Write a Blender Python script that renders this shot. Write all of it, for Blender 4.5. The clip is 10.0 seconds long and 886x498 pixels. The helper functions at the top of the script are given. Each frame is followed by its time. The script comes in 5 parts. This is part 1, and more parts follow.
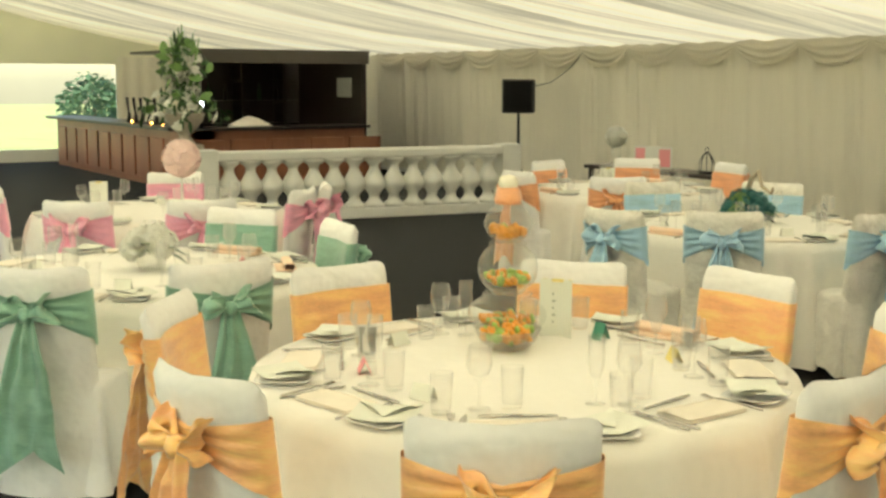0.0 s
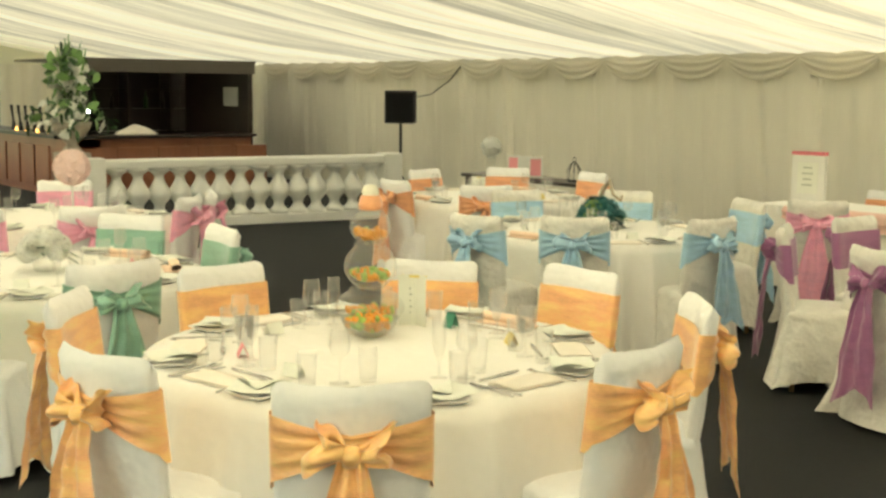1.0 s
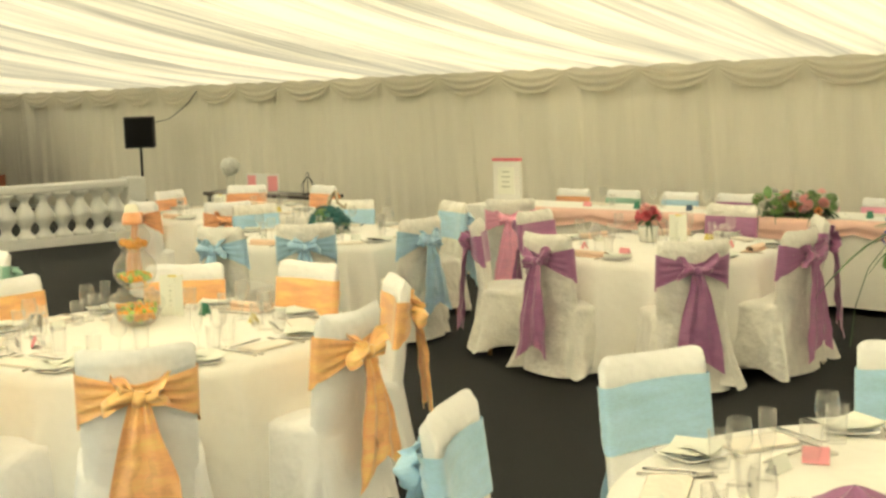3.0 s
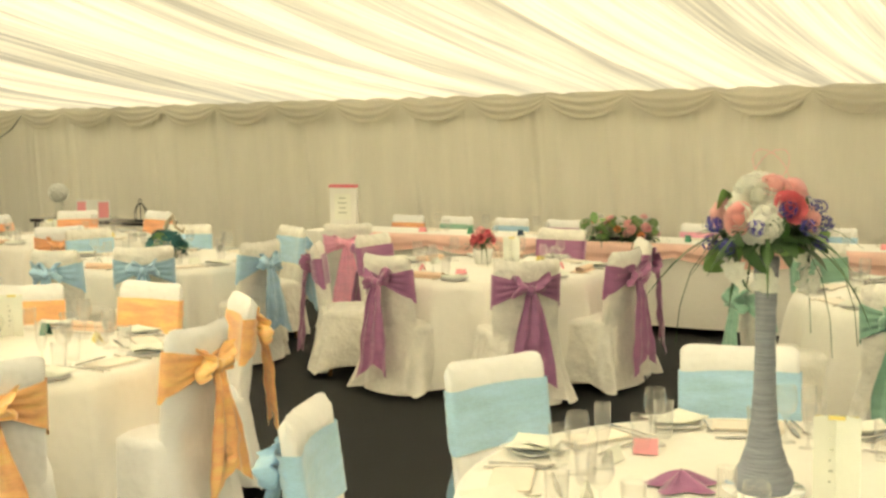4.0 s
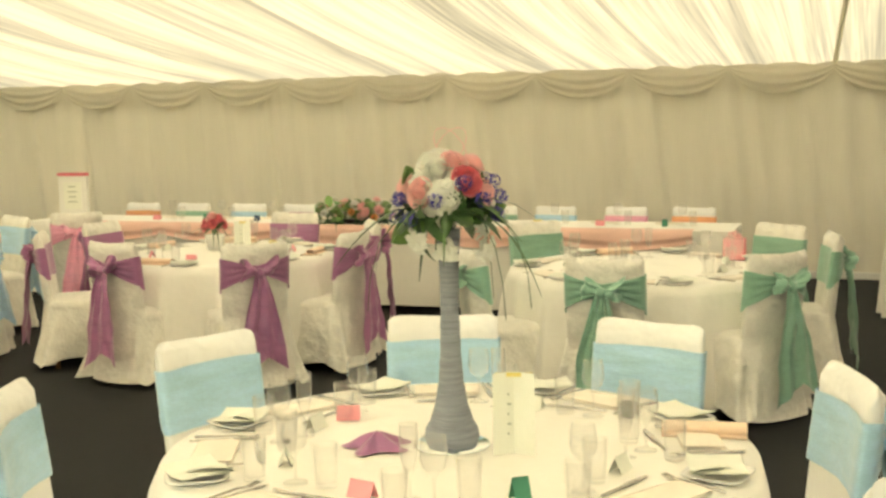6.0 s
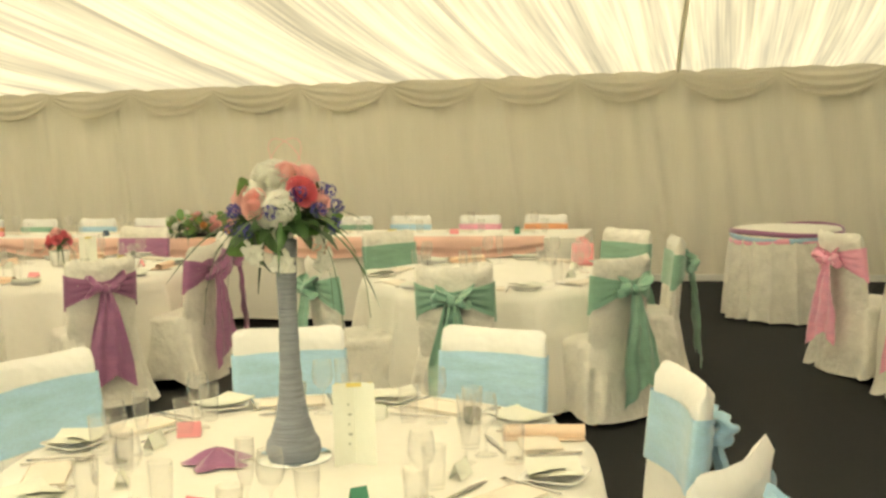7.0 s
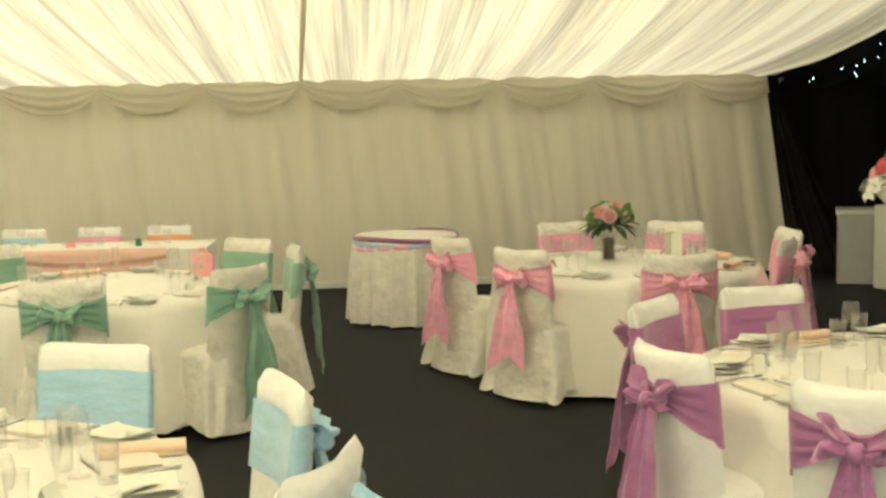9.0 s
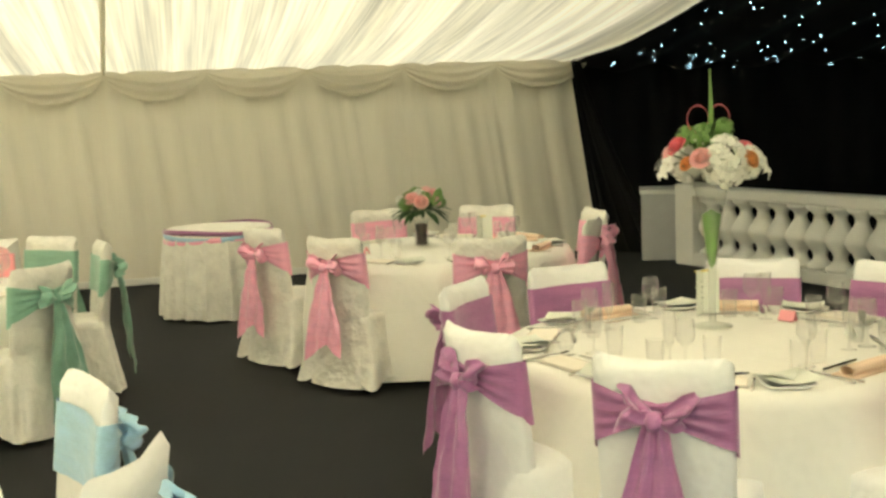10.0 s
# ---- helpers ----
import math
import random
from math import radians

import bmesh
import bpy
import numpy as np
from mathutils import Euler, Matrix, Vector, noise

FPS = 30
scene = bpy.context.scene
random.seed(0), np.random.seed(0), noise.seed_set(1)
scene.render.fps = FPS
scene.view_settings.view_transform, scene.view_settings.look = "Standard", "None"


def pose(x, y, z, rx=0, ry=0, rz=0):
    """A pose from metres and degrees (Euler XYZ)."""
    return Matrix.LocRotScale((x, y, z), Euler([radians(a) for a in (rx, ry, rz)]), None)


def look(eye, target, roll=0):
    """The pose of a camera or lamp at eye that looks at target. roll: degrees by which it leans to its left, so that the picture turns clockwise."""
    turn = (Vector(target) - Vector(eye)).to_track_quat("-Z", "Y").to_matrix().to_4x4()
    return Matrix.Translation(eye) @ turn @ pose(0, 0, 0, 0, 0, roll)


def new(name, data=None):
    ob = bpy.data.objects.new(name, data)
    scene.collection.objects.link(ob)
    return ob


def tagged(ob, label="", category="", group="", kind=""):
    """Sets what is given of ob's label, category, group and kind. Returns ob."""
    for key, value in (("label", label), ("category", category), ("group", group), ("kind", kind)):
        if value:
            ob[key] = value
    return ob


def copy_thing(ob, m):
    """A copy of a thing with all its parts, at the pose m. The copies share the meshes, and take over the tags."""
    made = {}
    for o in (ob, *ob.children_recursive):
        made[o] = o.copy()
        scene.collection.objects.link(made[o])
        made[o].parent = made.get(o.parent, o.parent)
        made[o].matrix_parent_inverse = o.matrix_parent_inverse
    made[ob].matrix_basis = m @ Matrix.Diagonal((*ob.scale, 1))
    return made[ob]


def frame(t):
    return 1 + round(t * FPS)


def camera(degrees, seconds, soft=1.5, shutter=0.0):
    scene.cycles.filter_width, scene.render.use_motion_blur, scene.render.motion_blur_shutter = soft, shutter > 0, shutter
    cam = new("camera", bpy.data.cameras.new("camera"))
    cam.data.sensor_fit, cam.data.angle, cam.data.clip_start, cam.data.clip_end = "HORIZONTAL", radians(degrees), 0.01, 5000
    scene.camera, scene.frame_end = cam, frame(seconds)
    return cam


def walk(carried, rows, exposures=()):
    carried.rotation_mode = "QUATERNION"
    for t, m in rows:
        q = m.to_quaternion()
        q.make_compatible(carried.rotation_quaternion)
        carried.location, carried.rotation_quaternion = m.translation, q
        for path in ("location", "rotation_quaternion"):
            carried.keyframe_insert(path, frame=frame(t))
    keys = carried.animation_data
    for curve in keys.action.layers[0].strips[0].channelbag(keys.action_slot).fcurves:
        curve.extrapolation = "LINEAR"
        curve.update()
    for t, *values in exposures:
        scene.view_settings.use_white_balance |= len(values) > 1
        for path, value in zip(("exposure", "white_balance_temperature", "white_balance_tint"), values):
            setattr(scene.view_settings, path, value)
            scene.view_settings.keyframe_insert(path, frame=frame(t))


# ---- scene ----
cam = camera(40.9, 10.0, soft=2.7)
PATH = [
    (0.0, pose(-1.419, 1.872, 1.662, 81.945, -0.087, 57.625)),
    (0.5, pose(-1.160, 1.767, 1.690, 82.212, -0.117, 55.087)),
    (1.0, pose(-0.856, 1.611, 1.720, 82.322, -0.571, 52.371)),
    (1.5, pose(-0.522, 1.422, 1.762, 83.188, -0.441, 49.868)),
    (2.0, pose(-0.223, 1.180, 1.789, 82.892, 0.893, 46.671)),
    (2.5, pose(0.101, 0.929, 1.829, 82.713, 1.471, 43.198)),
    (2.7, pose(0.145, 0.870, 1.822, 82.600, 1.350, 41.950)),
    (3.8, pose(0.174, 0.593, 1.747, 84.333, 1.555, 33.307)),
    (4.0, pose(0.215, 0.584, 1.753, 84.293, 0.792, 31.694)),
    (4.5, pose(0.293, 0.567, 1.752, 84.569, 0.317, 28.510)),
    (5.0, pose(0.358, 0.553, 1.742, 83.568, 1.051, 25.182)),
    (5.2, pose(0.376, 0.555, 1.740, 83.212, 1.485, 24.117)),
    (6.3, pose(0.458, 0.525, 1.731, 83.706, 1.049, 18.194)),
    (6.5, pose(0.477, 0.530, 1.735, 83.809, 1.268, 17.048)),
    (7.0, pose(0.507, 0.552, 1.729, 83.811, 1.599, 13.200)),
    (7.5, pose(0.545, 0.545, 1.734, 83.722, 1.516, 9.463)),
    (8.0, pose(0.580, 0.545, 1.733, 83.781, 1.506, 5.110)),
    (8.5, pose(0.602, 0.555, 1.729, 83.852, 1.325, 0.703)),
    (9.0, pose(0.635, 0.571, 1.719, 83.885, 1.183, -4.067)),
    (9.5, pose(0.665, 0.559, 1.716, 83.781, 1.732, -7.947)),
    (10.0, pose(0.676, 0.557, 1.713, 83.089, 2.203, -12.888)),
]
walk(cam, PATH, exposures=[(0.0, 1.20, 8050, 1), (1.0, 1.30, 8100, 1), (2.5, 1.42, 8350, 2), (4.5, 1.52, 8750, 6), (7.0, 1.45, 8800, 5), (9.0, 1.50, 8500, 2), (10.0, 1.58, 8100, 1)])

# ---- world and sun ----
world = bpy.data.worlds.new("sky")
scene.world = world
world.use_nodes = True
_wn = world.node_tree.nodes
_sky = _wn.new("ShaderNodeTexSky")
_sky.sky_type, _sky.sun_disc = "NISHITA", False
_sky.sun_elevation, _sky.sun_rotation = radians(58), radians(170)
world.node_tree.links.new(_sky.outputs[0], _wn["Background"].inputs[0])
_wn["Background"].inputs[1].default_value = 0.15
sun = new("sun", bpy.data.lights.new("sun", "SUN"))
sun.data.energy, sun.data.angle, sun.data.color = 4.5, radians(0.6), (1.0, 0.95, 0.85)
sun.matrix_world = look((3, -14, 24), (0, 6, 0))


# ---- materials ----
def mat(name, color, rough=0.6, metal=0.0, vary=0.08, scale=8.0, bump=0.0, bump_scale=60.0, sheen=0.0, emit=0.0, trans=0.0, stretch=(1, 1, 1), band=(0.25, 0.75), rnd=0.0, bdist=0.01, hue=0.0):
    m = bpy.data.materials.new(name)
    m.use_nodes = True
    n, l = m.node_tree.nodes, m.node_tree.links
    b = n["Principled BSDF"]
    b.inputs["Roughness"].default_value, b.inputs["Metallic"].default_value = rough, metal
    b.inputs["Sheen Weight"].default_value = sheen
    tc = n.new("ShaderNodeTexCoord")
    mp = n.new("ShaderNodeMapping")
    mp.inputs["Scale"].default_value = stretch
    l.new(tc.outputs["Object"], mp.inputs[0])
    n1, n2 = n.new("ShaderNodeTexNoise"), n.new("ShaderNodeTexNoise")
    n1.inputs["Scale"].default_value, n2.inputs["Scale"].default_value = scale, scale * 9
    n1.inputs["Detail"].default_value = 4
    l.new(mp.outputs[0], n1.inputs[0]), l.new(mp.outputs[0], n2.inputs[0])
    mx = n.new("ShaderNodeMix")
    mx.data_type = "FLOAT"
    mx.inputs[0].default_value = 0.35
    l.new(n1.outputs[0], mx.inputs[2]), l.new(n2.outputs[0], mx.inputs[3])
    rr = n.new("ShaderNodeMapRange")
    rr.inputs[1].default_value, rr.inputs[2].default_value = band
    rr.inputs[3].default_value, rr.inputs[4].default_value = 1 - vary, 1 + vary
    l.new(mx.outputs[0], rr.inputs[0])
    hs = n.new("ShaderNodeHueSaturation")
    hs.inputs["Color"].default_value = (*color, 1)
    if hue:
        hr = n.new("ShaderNodeMapRange")
        hr.inputs[1].default_value, hr.inputs[2].default_value = 0.35, 0.65
        hr.inputs[3].default_value, hr.inputs[4].default_value = 0.5 - hue, 0.5 + hue
        l.new(n1.outputs[0], hr.inputs[0]), l.new(hr.outputs[0], hs.inputs["Hue"])
    if rnd:
        oi = n.new("ShaderNodeObjectInfo")
        r2 = n.new("ShaderNodeMapRange")
        r2.inputs[3].default_value, r2.inputs[4].default_value = 1 - rnd, 1 + rnd
        mu = n.new("ShaderNodeMath")
        mu.operation = "MULTIPLY"
        l.new(oi.outputs["Random"], r2.inputs[0])
        l.new(r2.outputs[0], mu.inputs[0]), l.new(rr.outputs[0], mu.inputs[1])
        l.new(mu.outputs[0], hs.inputs["Value"])
    else:
        l.new(rr.outputs[0], hs.inputs["Value"])
    l.new(hs.outputs[0], b.inputs["Base Color"])
    if bump:
        bp = n.new("ShaderNodeBump")
        bp.inputs["Strength"].default_value, bp.inputs["Distance"].default_value = bump, bdist
        n3 = n.new("ShaderNodeTexNoise")
        n3.inputs["Scale"].default_value = bump_scale
        l.new(mp.outputs[0], n3.inputs[0])
        l.new(n3.outputs[0], bp.inputs["Height"]), l.new(bp.outputs[0], b.inputs["Normal"])
    if emit:
        b.inputs["Emission Color"].default_value, b.inputs["Emission Strength"].default_value = (*color, 1), emit
    if trans:
        tr, ms = n.new("ShaderNodeBsdfTranslucent"), n.new("ShaderNodeMixShader")
        l.new(hs.outputs[0], tr.inputs[0])
        ms.inputs[0].default_value = trans
        l.new(b.outputs[0], ms.inputs[1]), l.new(tr.outputs[0], ms.inputs[2])
        l.new(ms.outputs[0], n["Material Output"].inputs[0])
    return m


def glass_mat(name, color=(1, 1, 1), rough=0.04, solid=0.04, haze=0.03):
    m = bpy.data.materials.new(name)
    m.use_nodes = True
    n, l = m.node_tree.nodes, m.node_tree.links
    n.remove(n["Principled BSDF"])
    t, g, f, s = n.new("ShaderNodeBsdfTransparent"), n.new("ShaderNodeBsdfGlossy"), n.new("ShaderNodeLayerWeight"), n.new("ShaderNodeMixShader")
    d, s2 = n.new("ShaderNodeBsdfTranslucent"), n.new("ShaderNodeMixShader")
    t.inputs[0].default_value = (*color, 1)
    g.inputs["Roughness"].default_value = rough
    f.inputs[0].default_value = 0.5
    pw, ad = n.new("ShaderNodeMath"), n.new("ShaderNodeMath")
    pw.operation, pw.inputs[1].default_value = "POWER", 2.6
    ad.operation, ad.inputs[1].default_value, ad.inputs[2].default_value = "MULTIPLY_ADD", 0.48, solid
    l.new(f.outputs["Facing"], pw.inputs[0]), l.new(pw.outputs[0], ad.inputs[0]), l.new(ad.outputs[0], s.inputs[0])
    d.inputs[0].default_value = (0.9, 0.9, 0.86, 1)
    s2.inputs[0].default_value = haze
    l.new(t.outputs[0], s2.inputs[1]), l.new(d.outputs[0], s2.inputs[2])
    l.new(s2.outputs[0], s.inputs[1]), l.new(g.outputs[0], s.inputs[2])
    l.new(s.outputs[0], n["Material Output"].inputs[0])
    return m


M_CARPET = mat("charcoal_carpet", (0.0095, 0.0105, 0.0110), 0.95, vary=0.3, scale=3, bump=0.6, bump_scale=220)
# stretched noise streaks the lining light and dark, standing in for fold shade
M_ROOF = mat("roof_lining_fold_shade", (0.84, 0.80, 0.66), 0.8, vary=0.36, scale=1.0, trans=0.31, stretch=(4.2, 0.05, 0.05), band=(0.34, 0.58))
M_SKIN = mat("white_roof_sheet", (0.93, 0.92, 0.90), 0.6, vary=0.03, scale=1.0, trans=0.88)
M_SLEEVE = mat("roof_sleeve_fabric", (0.80, 0.75, 0.60), 0.8, vary=0.05, trans=0.22)
M_DRAPE = mat("wall_drape_fabric", (0.79, 0.745, 0.64), 0.85, vary=0.05, scale=1.0, stretch=(6, 6, 0.4), bump=0.15, bump_scale=40)
M_SWAG = mat("swag_fabric", (0.77, 0.72, 0.61), 0.85, trans=0.35, vary=0.05, scale=4, bump=0.2, bump_scale=30)
M_COVER = mat("chair_cover_cotton", (0.87, 0.86, 0.84), 0.8, vary=0.04, scale=5, bump=0.9, bump_scale=9, bdist=0.022, sheen=0.2, rnd=0.03)
M_DAMASK = mat("damask_chair_cover", (0.80, 0.77, 0.70), 0.5, vary=0.15, scale=11, bump=1.0, bump_scale=11, bdist=0.028, sheen=0.2, rnd=0.03)
M_CLOTH = mat("table_linen", (0.88, 0.85, 0.78), 0.85, vary=0.03, scale=3, bump=0.6, bump_scale=6, bdist=0.018, sheen=0.2)
M_NAPKIN = mat("napkin_linen", (0.85, 0.78, 0.68), 0.85, vary=0.05, scale=12, bump=0.3, bump_scale=40, rnd=0.05)
M_PEACH = mat("peach_napkin", (0.88, 0.66, 0.50), 0.8, vary=0.06, scale=12, bump=0.3, bump_scale=40, rnd=0.06)
M_PLATE = mat("white_china", (0.85, 0.84, 0.8), 0.25, vary=0.02)
M_STEEL = mat("cutlery_steel", (0.55, 0.53, 0.5), 0.22, 1.0, vary=0.05)
M_GLASS = glass_mat("clear_glass", rough=0.06, solid=0.03, haze=0.035)
M_BOWL = glass_mat("bowl_glass", (0.97, 0.98, 0.97), rough=0.06, solid=0.06, haze=0.07)
M_PVC = glass_mat("window_pvc", (0.98, 0.99, 0.98), solid=0.02, haze=0.02)
M_WHITE = mat("white_paint", (0.78, 0.77, 0.72), 0.5, vary=0.06, scale=5, bump=0.1)
M_GREYBOX = mat("pale_grey_paint", (0.5, 0.5, 0.48), 0.45, vary=0.06)
M_BLACK = mat("black_plastic", (0.012, 0.012, 0.013), 0.5, vary=0.2, bump=0.2, bump_scale=200)
M_BLACKCLOTH = mat("black_velvet", (0.0015, 0.0015, 0.0022), 0.98, vary=0.3, scale=3)
M_WOOD = mat("mahogany_panels", (0.27, 0.10, 0.055), 0.4, vary=0.3, scale=3, stretch=(1, 1, 0.12), bump=0.1)
M_WOODDARK = mat("dark_wood", (0.022, 0.012, 0.009), 0.4, vary=0.3, scale=3, stretch=(1, 1, 0.12))
M_GOLD = mat("light_wood_leg", (0.35, 0.2, 0.08), 0.4)
M_LED = mat("white_led", (0.40, 0.72, 1.0), emit=7.0)
M_FLAME = mat("tealight_flame", (1.0, 0.45, 0.12), emit=8.0)
M_LEAF = mat("dark_green_leaf", (0.04, 0.10, 0.03), 0.5, vary=0.35, scale=20, rnd=0.2)
M_LEAF2 = mat("pale_green_leaf", (0.16, 0.30, 0.09), 0.5, vary=0.3, scale=20)
M_TEAL = mat("teal_flower", (0.03, 0.16, 0.16), 0.6, vary=0.4, scale=20)
M_PETALW = mat("white_petals", (0.90, 0.90, 0.85), 0.6, vary=0.06, scale=30, trans=0.35)
M_PETALP = mat("pink_petals", (0.97, 0.62, 0.62), 0.6, vary=0.10, scale=30, trans=0.35)
M_PETALR = mat("red_pink_petals", (0.86, 0.24, 0.30), 0.6, vary=0.2, scale=30, trans=0.35)
M_PETALB = mat("blue_violet_petals", (0.07, 0.06, 0.34), 0.6, vary=0.2, scale=30)
M_PETALO = mat("apricot_petals", (0.80, 0.38, 0.16), 0.6, vary=0.2, scale=30)
M_YARN = mat("grey_yarn", (0.27, 0.29, 0.33), 0.9, vary=0.35, scale=10, stretch=(1, 1, 14), bump=0.9, bump_scale=14)
M_MIRROR = mat("mirror_glass", (0.85, 0.88, 0.87), 0.03, 1.0, vary=0.01)
M_CARD = mat("pale_card", (0.80, 0.81, 0.72), 0.7, vary=0.04)
M_CARDP = mat("pink_card", (0.92, 0.36, 0.40), 0.7, vary=0.04)
M_CARDG = mat("green_card", (0.05, 0.25, 0.16), 0.7, vary=0.1)
M_CARDB = mat("navy_card", (0.05, 0.09, 0.16), 0.7, vary=0.1)
M_CARDY = mat("yellow_card", (0.75, 0.62, 0.22), 0.7, vary=0.05)
M_INK = mat("grey_print", (0.45, 0.47, 0.40), 0.7)
M_RUNNER = mat("salmon_satin_runner", (0.80, 0.50, 0.42), 0.45, vary=0.1, scale=6, bump=0.2, bump_scale=20)
M_CANDLE = mat("ivory_wax", (0.86, 0.82, 0.68), 0.5, vary=0.02)
M_FASCIA = mat("bar_fascia_paint", (0.10, 0.085, 0.07), 0.7, vary=0.1)
M_STONE = mat("cast_stone", (0.42, 0.36, 0.30), 0.8, vary=0.2, scale=10, bump=0.3)
M_TWIG = mat("driftwood", (0.45, 0.38, 0.28), 0.8, vary=0.2)
M_GRASS = mat("lawn", (0.30, 0.36, 0.16), 0.9, vary=0.3, scale=0.6)
M_BUSH = mat("outdoor_foliage", (0.05, 0.13, 0.07), 0.7, vary=0.4, scale=2)
M_SWEETO = mat("orange_jellies", (0.85, 0.36, 0.05), 0.35, vary=0.2, scale=30)
M_SWEETG = mat("green_jellies", (0.35, 0.55, 0.12), 0.35, vary=0.2, scale=30)
SASH = {}
for _n, _c in dict(orange=(0.99, 0.55, 0.24), green=(0.24, 0.45, 0.34), pink=(0.94, 0.42, 0.58), purple=(0.38, 0.14, 0.29), blue=(0.40, 0.64, 0.80), coral=(0.90, 0.42, 0.22), mauve=(0.45, 0.17, 0.36)).items():
    SASH[_n] = mat(_n + "_satin", _c, 0.29, vary=0.2, scale=5, bump=0.55, bump_scale=9, sheen=0.35, stretch=(1.2, 1.2, 4.0), rnd=0.06, hue=0.012 if _n == "orange" else 0.005)


# ---- mesh helpers ----
def link(name, bm, material, smooth=True):
    me = bpy.data.meshes.new(name)
    bmesh.ops.recalc_face_normals(bm, faces=bm.faces)
    bm.to_mesh(me)
    bm.free()
    for m in (material if isinstance(material, (list, tuple)) else [material]):
        me.materials.append(m)
    if smooth:
        me.polygons.foreach_set("use_smooth", [True] * len(me.polygons))
    return new(name, me)


def part(name, bm, material, parent, label="", smooth=True, m=None):
    ob = link(name, bm, material, smooth)
    ob.parent = parent
    if m is not None:
        ob.matrix_local = m
    return tagged(ob, label)


def same_part(name, me, parent, m, label=""):
    ob = new(name, me)
    ob.parent = parent
    ob.matrix_local = m
    return tagged(ob, label)


def thing(name, label, category, group="", m=None, kind=""):
    ob = new(name)
    ob.empty_display_size = 0.1
    if m is not None:
        ob.matrix_world = m
    return tagged(ob, label, category, group, kind)


def sheet(nu, nv, fn, wrap=False, bm=None, mi=0):
    """A net of quads: fn(u, v) with u, v in 0..1; wrap closes it along u."""
    bm = bm or bmesh.new()
    cols = nu if wrap else nu + 1
    vs = [[bm.verts.new(fn(i / nu, j / nv)) for i in range(cols)] for j in range(nv + 1)]
    for j in range(nv):
        for i in range(nu):
            k = (i + 1) % cols
            f = bm.faces.new((vs[j][i], vs[j][k], vs[j + 1][k], vs[j + 1][i]))
            f.material_index = mi
    return bm


def cap(bm, ring):
    return bm.faces.new(ring)


def lathe(profile, seg=24, bm=None, mi=0, at=(0, 0, 0), squash=(1, 1)):
    """A turned form from (radius, height) pairs, closed where the radius is nearly nil."""
    bm = bm or bmesh.new()
    n = len(profile) - 1

    def fn(u, v):
        r, z = profile[round(v * n)]
        a = u * math.tau
        return (at[0] + r * math.cos(a) * squash[0], at[1] + r * math.sin(a) * squash[1], at[2] + z)
    return sheet(seg, n, fn, True, bm, mi)


def box(sx, sy, sz, at=(0, 0, 0), bev=0.0, bm=None, mi=0):
    bm = bm or bmesh.new()
    r = bmesh.ops.create_cube(bm, size=1, matrix=Matrix.Translation(at) @ Matrix.Diagonal((sx, sy, sz, 1)))
    fs = {f for v in r["verts"] for f in v.link_faces}
    for f in fs:
        f.material_index = mi
    if bev:
        es = list({e for v in r["verts"] for e in v.link_edges})
        bmesh.ops.bevel(bm, geom=es, offset=bev, segments=2, affect="EDGES", profile=0.5)
    return bm


def tube(points, radius, seg=6, bm=None, mi=0):
    bm = bm or bmesh.new()
    pts = [Vector(p) for p in points]
    rings = []
    for i, p in enumerate(pts):
        d = (pts[min(i + 1, len(pts) - 1)] - pts[max(i - 1, 0)]).normalized()
        q = d.to_track_quat("Z", "Y")
        r = radius(i / (len(pts) - 1)) if callable(radius) else radius
        rings.append([bm.verts.new(p + q @ Vector((r * math.cos(a), r * math.sin(a), 0))) for a in [math.tau * k / seg for k in range(seg)]])
    for a, b in zip(rings, rings[1:]):
        for k in range(seg):
            bm.faces.new((a[k], a[(k + 1) % seg], b[(k + 1) % seg], b[k])).material_index = mi
    for ring in (rings[0], rings[-1]):
        bm.faces.new(ring).material_index = mi
    return bm


def wob(*a):
    return noise.noise(Vector(a))


# ---- the marquee ----
WY, EAVE, SLOPE, RIDGE, X0, X1 = 13.1, 2.14, 0.185, 5.5, -26.6, 4.96


def roof_z(x, y):
    d = (WY - y) if y > RIDGE else (y - (2 * RIDGE - WY))
    u = ((x - 0.05) / 5.0) % 1.0
    v = d / (WY - RIDGE)
    sag = -0.22 * math.sin(math.pi * v) * (0.35 + 0.65 * math.sin(math.pi * u))
    pleat = 0.085 * (abs(math.sin(x * 6.5 + 2.6 * wob(x * 0.7, y * 0.10, 0))) - 0.6) + 0.06 * wob(x * 3.1, y * 0.08, 3) + 0.03 * wob(x * 9, y * 0.12, 7)
    edge = -0.20 * math.sin(math.pi * min(1, v * 1.15)) * math.exp(-((X1 - x) / 1.0) ** 2)
    return EAVE + SLOPE * d + sag + edge + pleat * min(1, 0.25 + v * 3.0)


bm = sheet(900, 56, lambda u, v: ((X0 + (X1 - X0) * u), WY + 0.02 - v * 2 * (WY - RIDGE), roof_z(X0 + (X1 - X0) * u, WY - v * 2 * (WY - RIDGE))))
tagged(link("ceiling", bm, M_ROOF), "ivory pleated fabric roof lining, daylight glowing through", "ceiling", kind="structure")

def skin(x0, x1):
    """Unseen weatherproof roof sheet above lining, open at its ends, added to shape daylight."""
    return sheet(2, 8, lambda u, v: (x0 + (x1 - x0) * u, WY + 0.35 - v * (2 * (WY - RIDGE) + 0.7), EAVE + 0.45 + (SLOPE + 0.11) * (WY - RIDGE) * (1 - abs(2 * v - 1))))


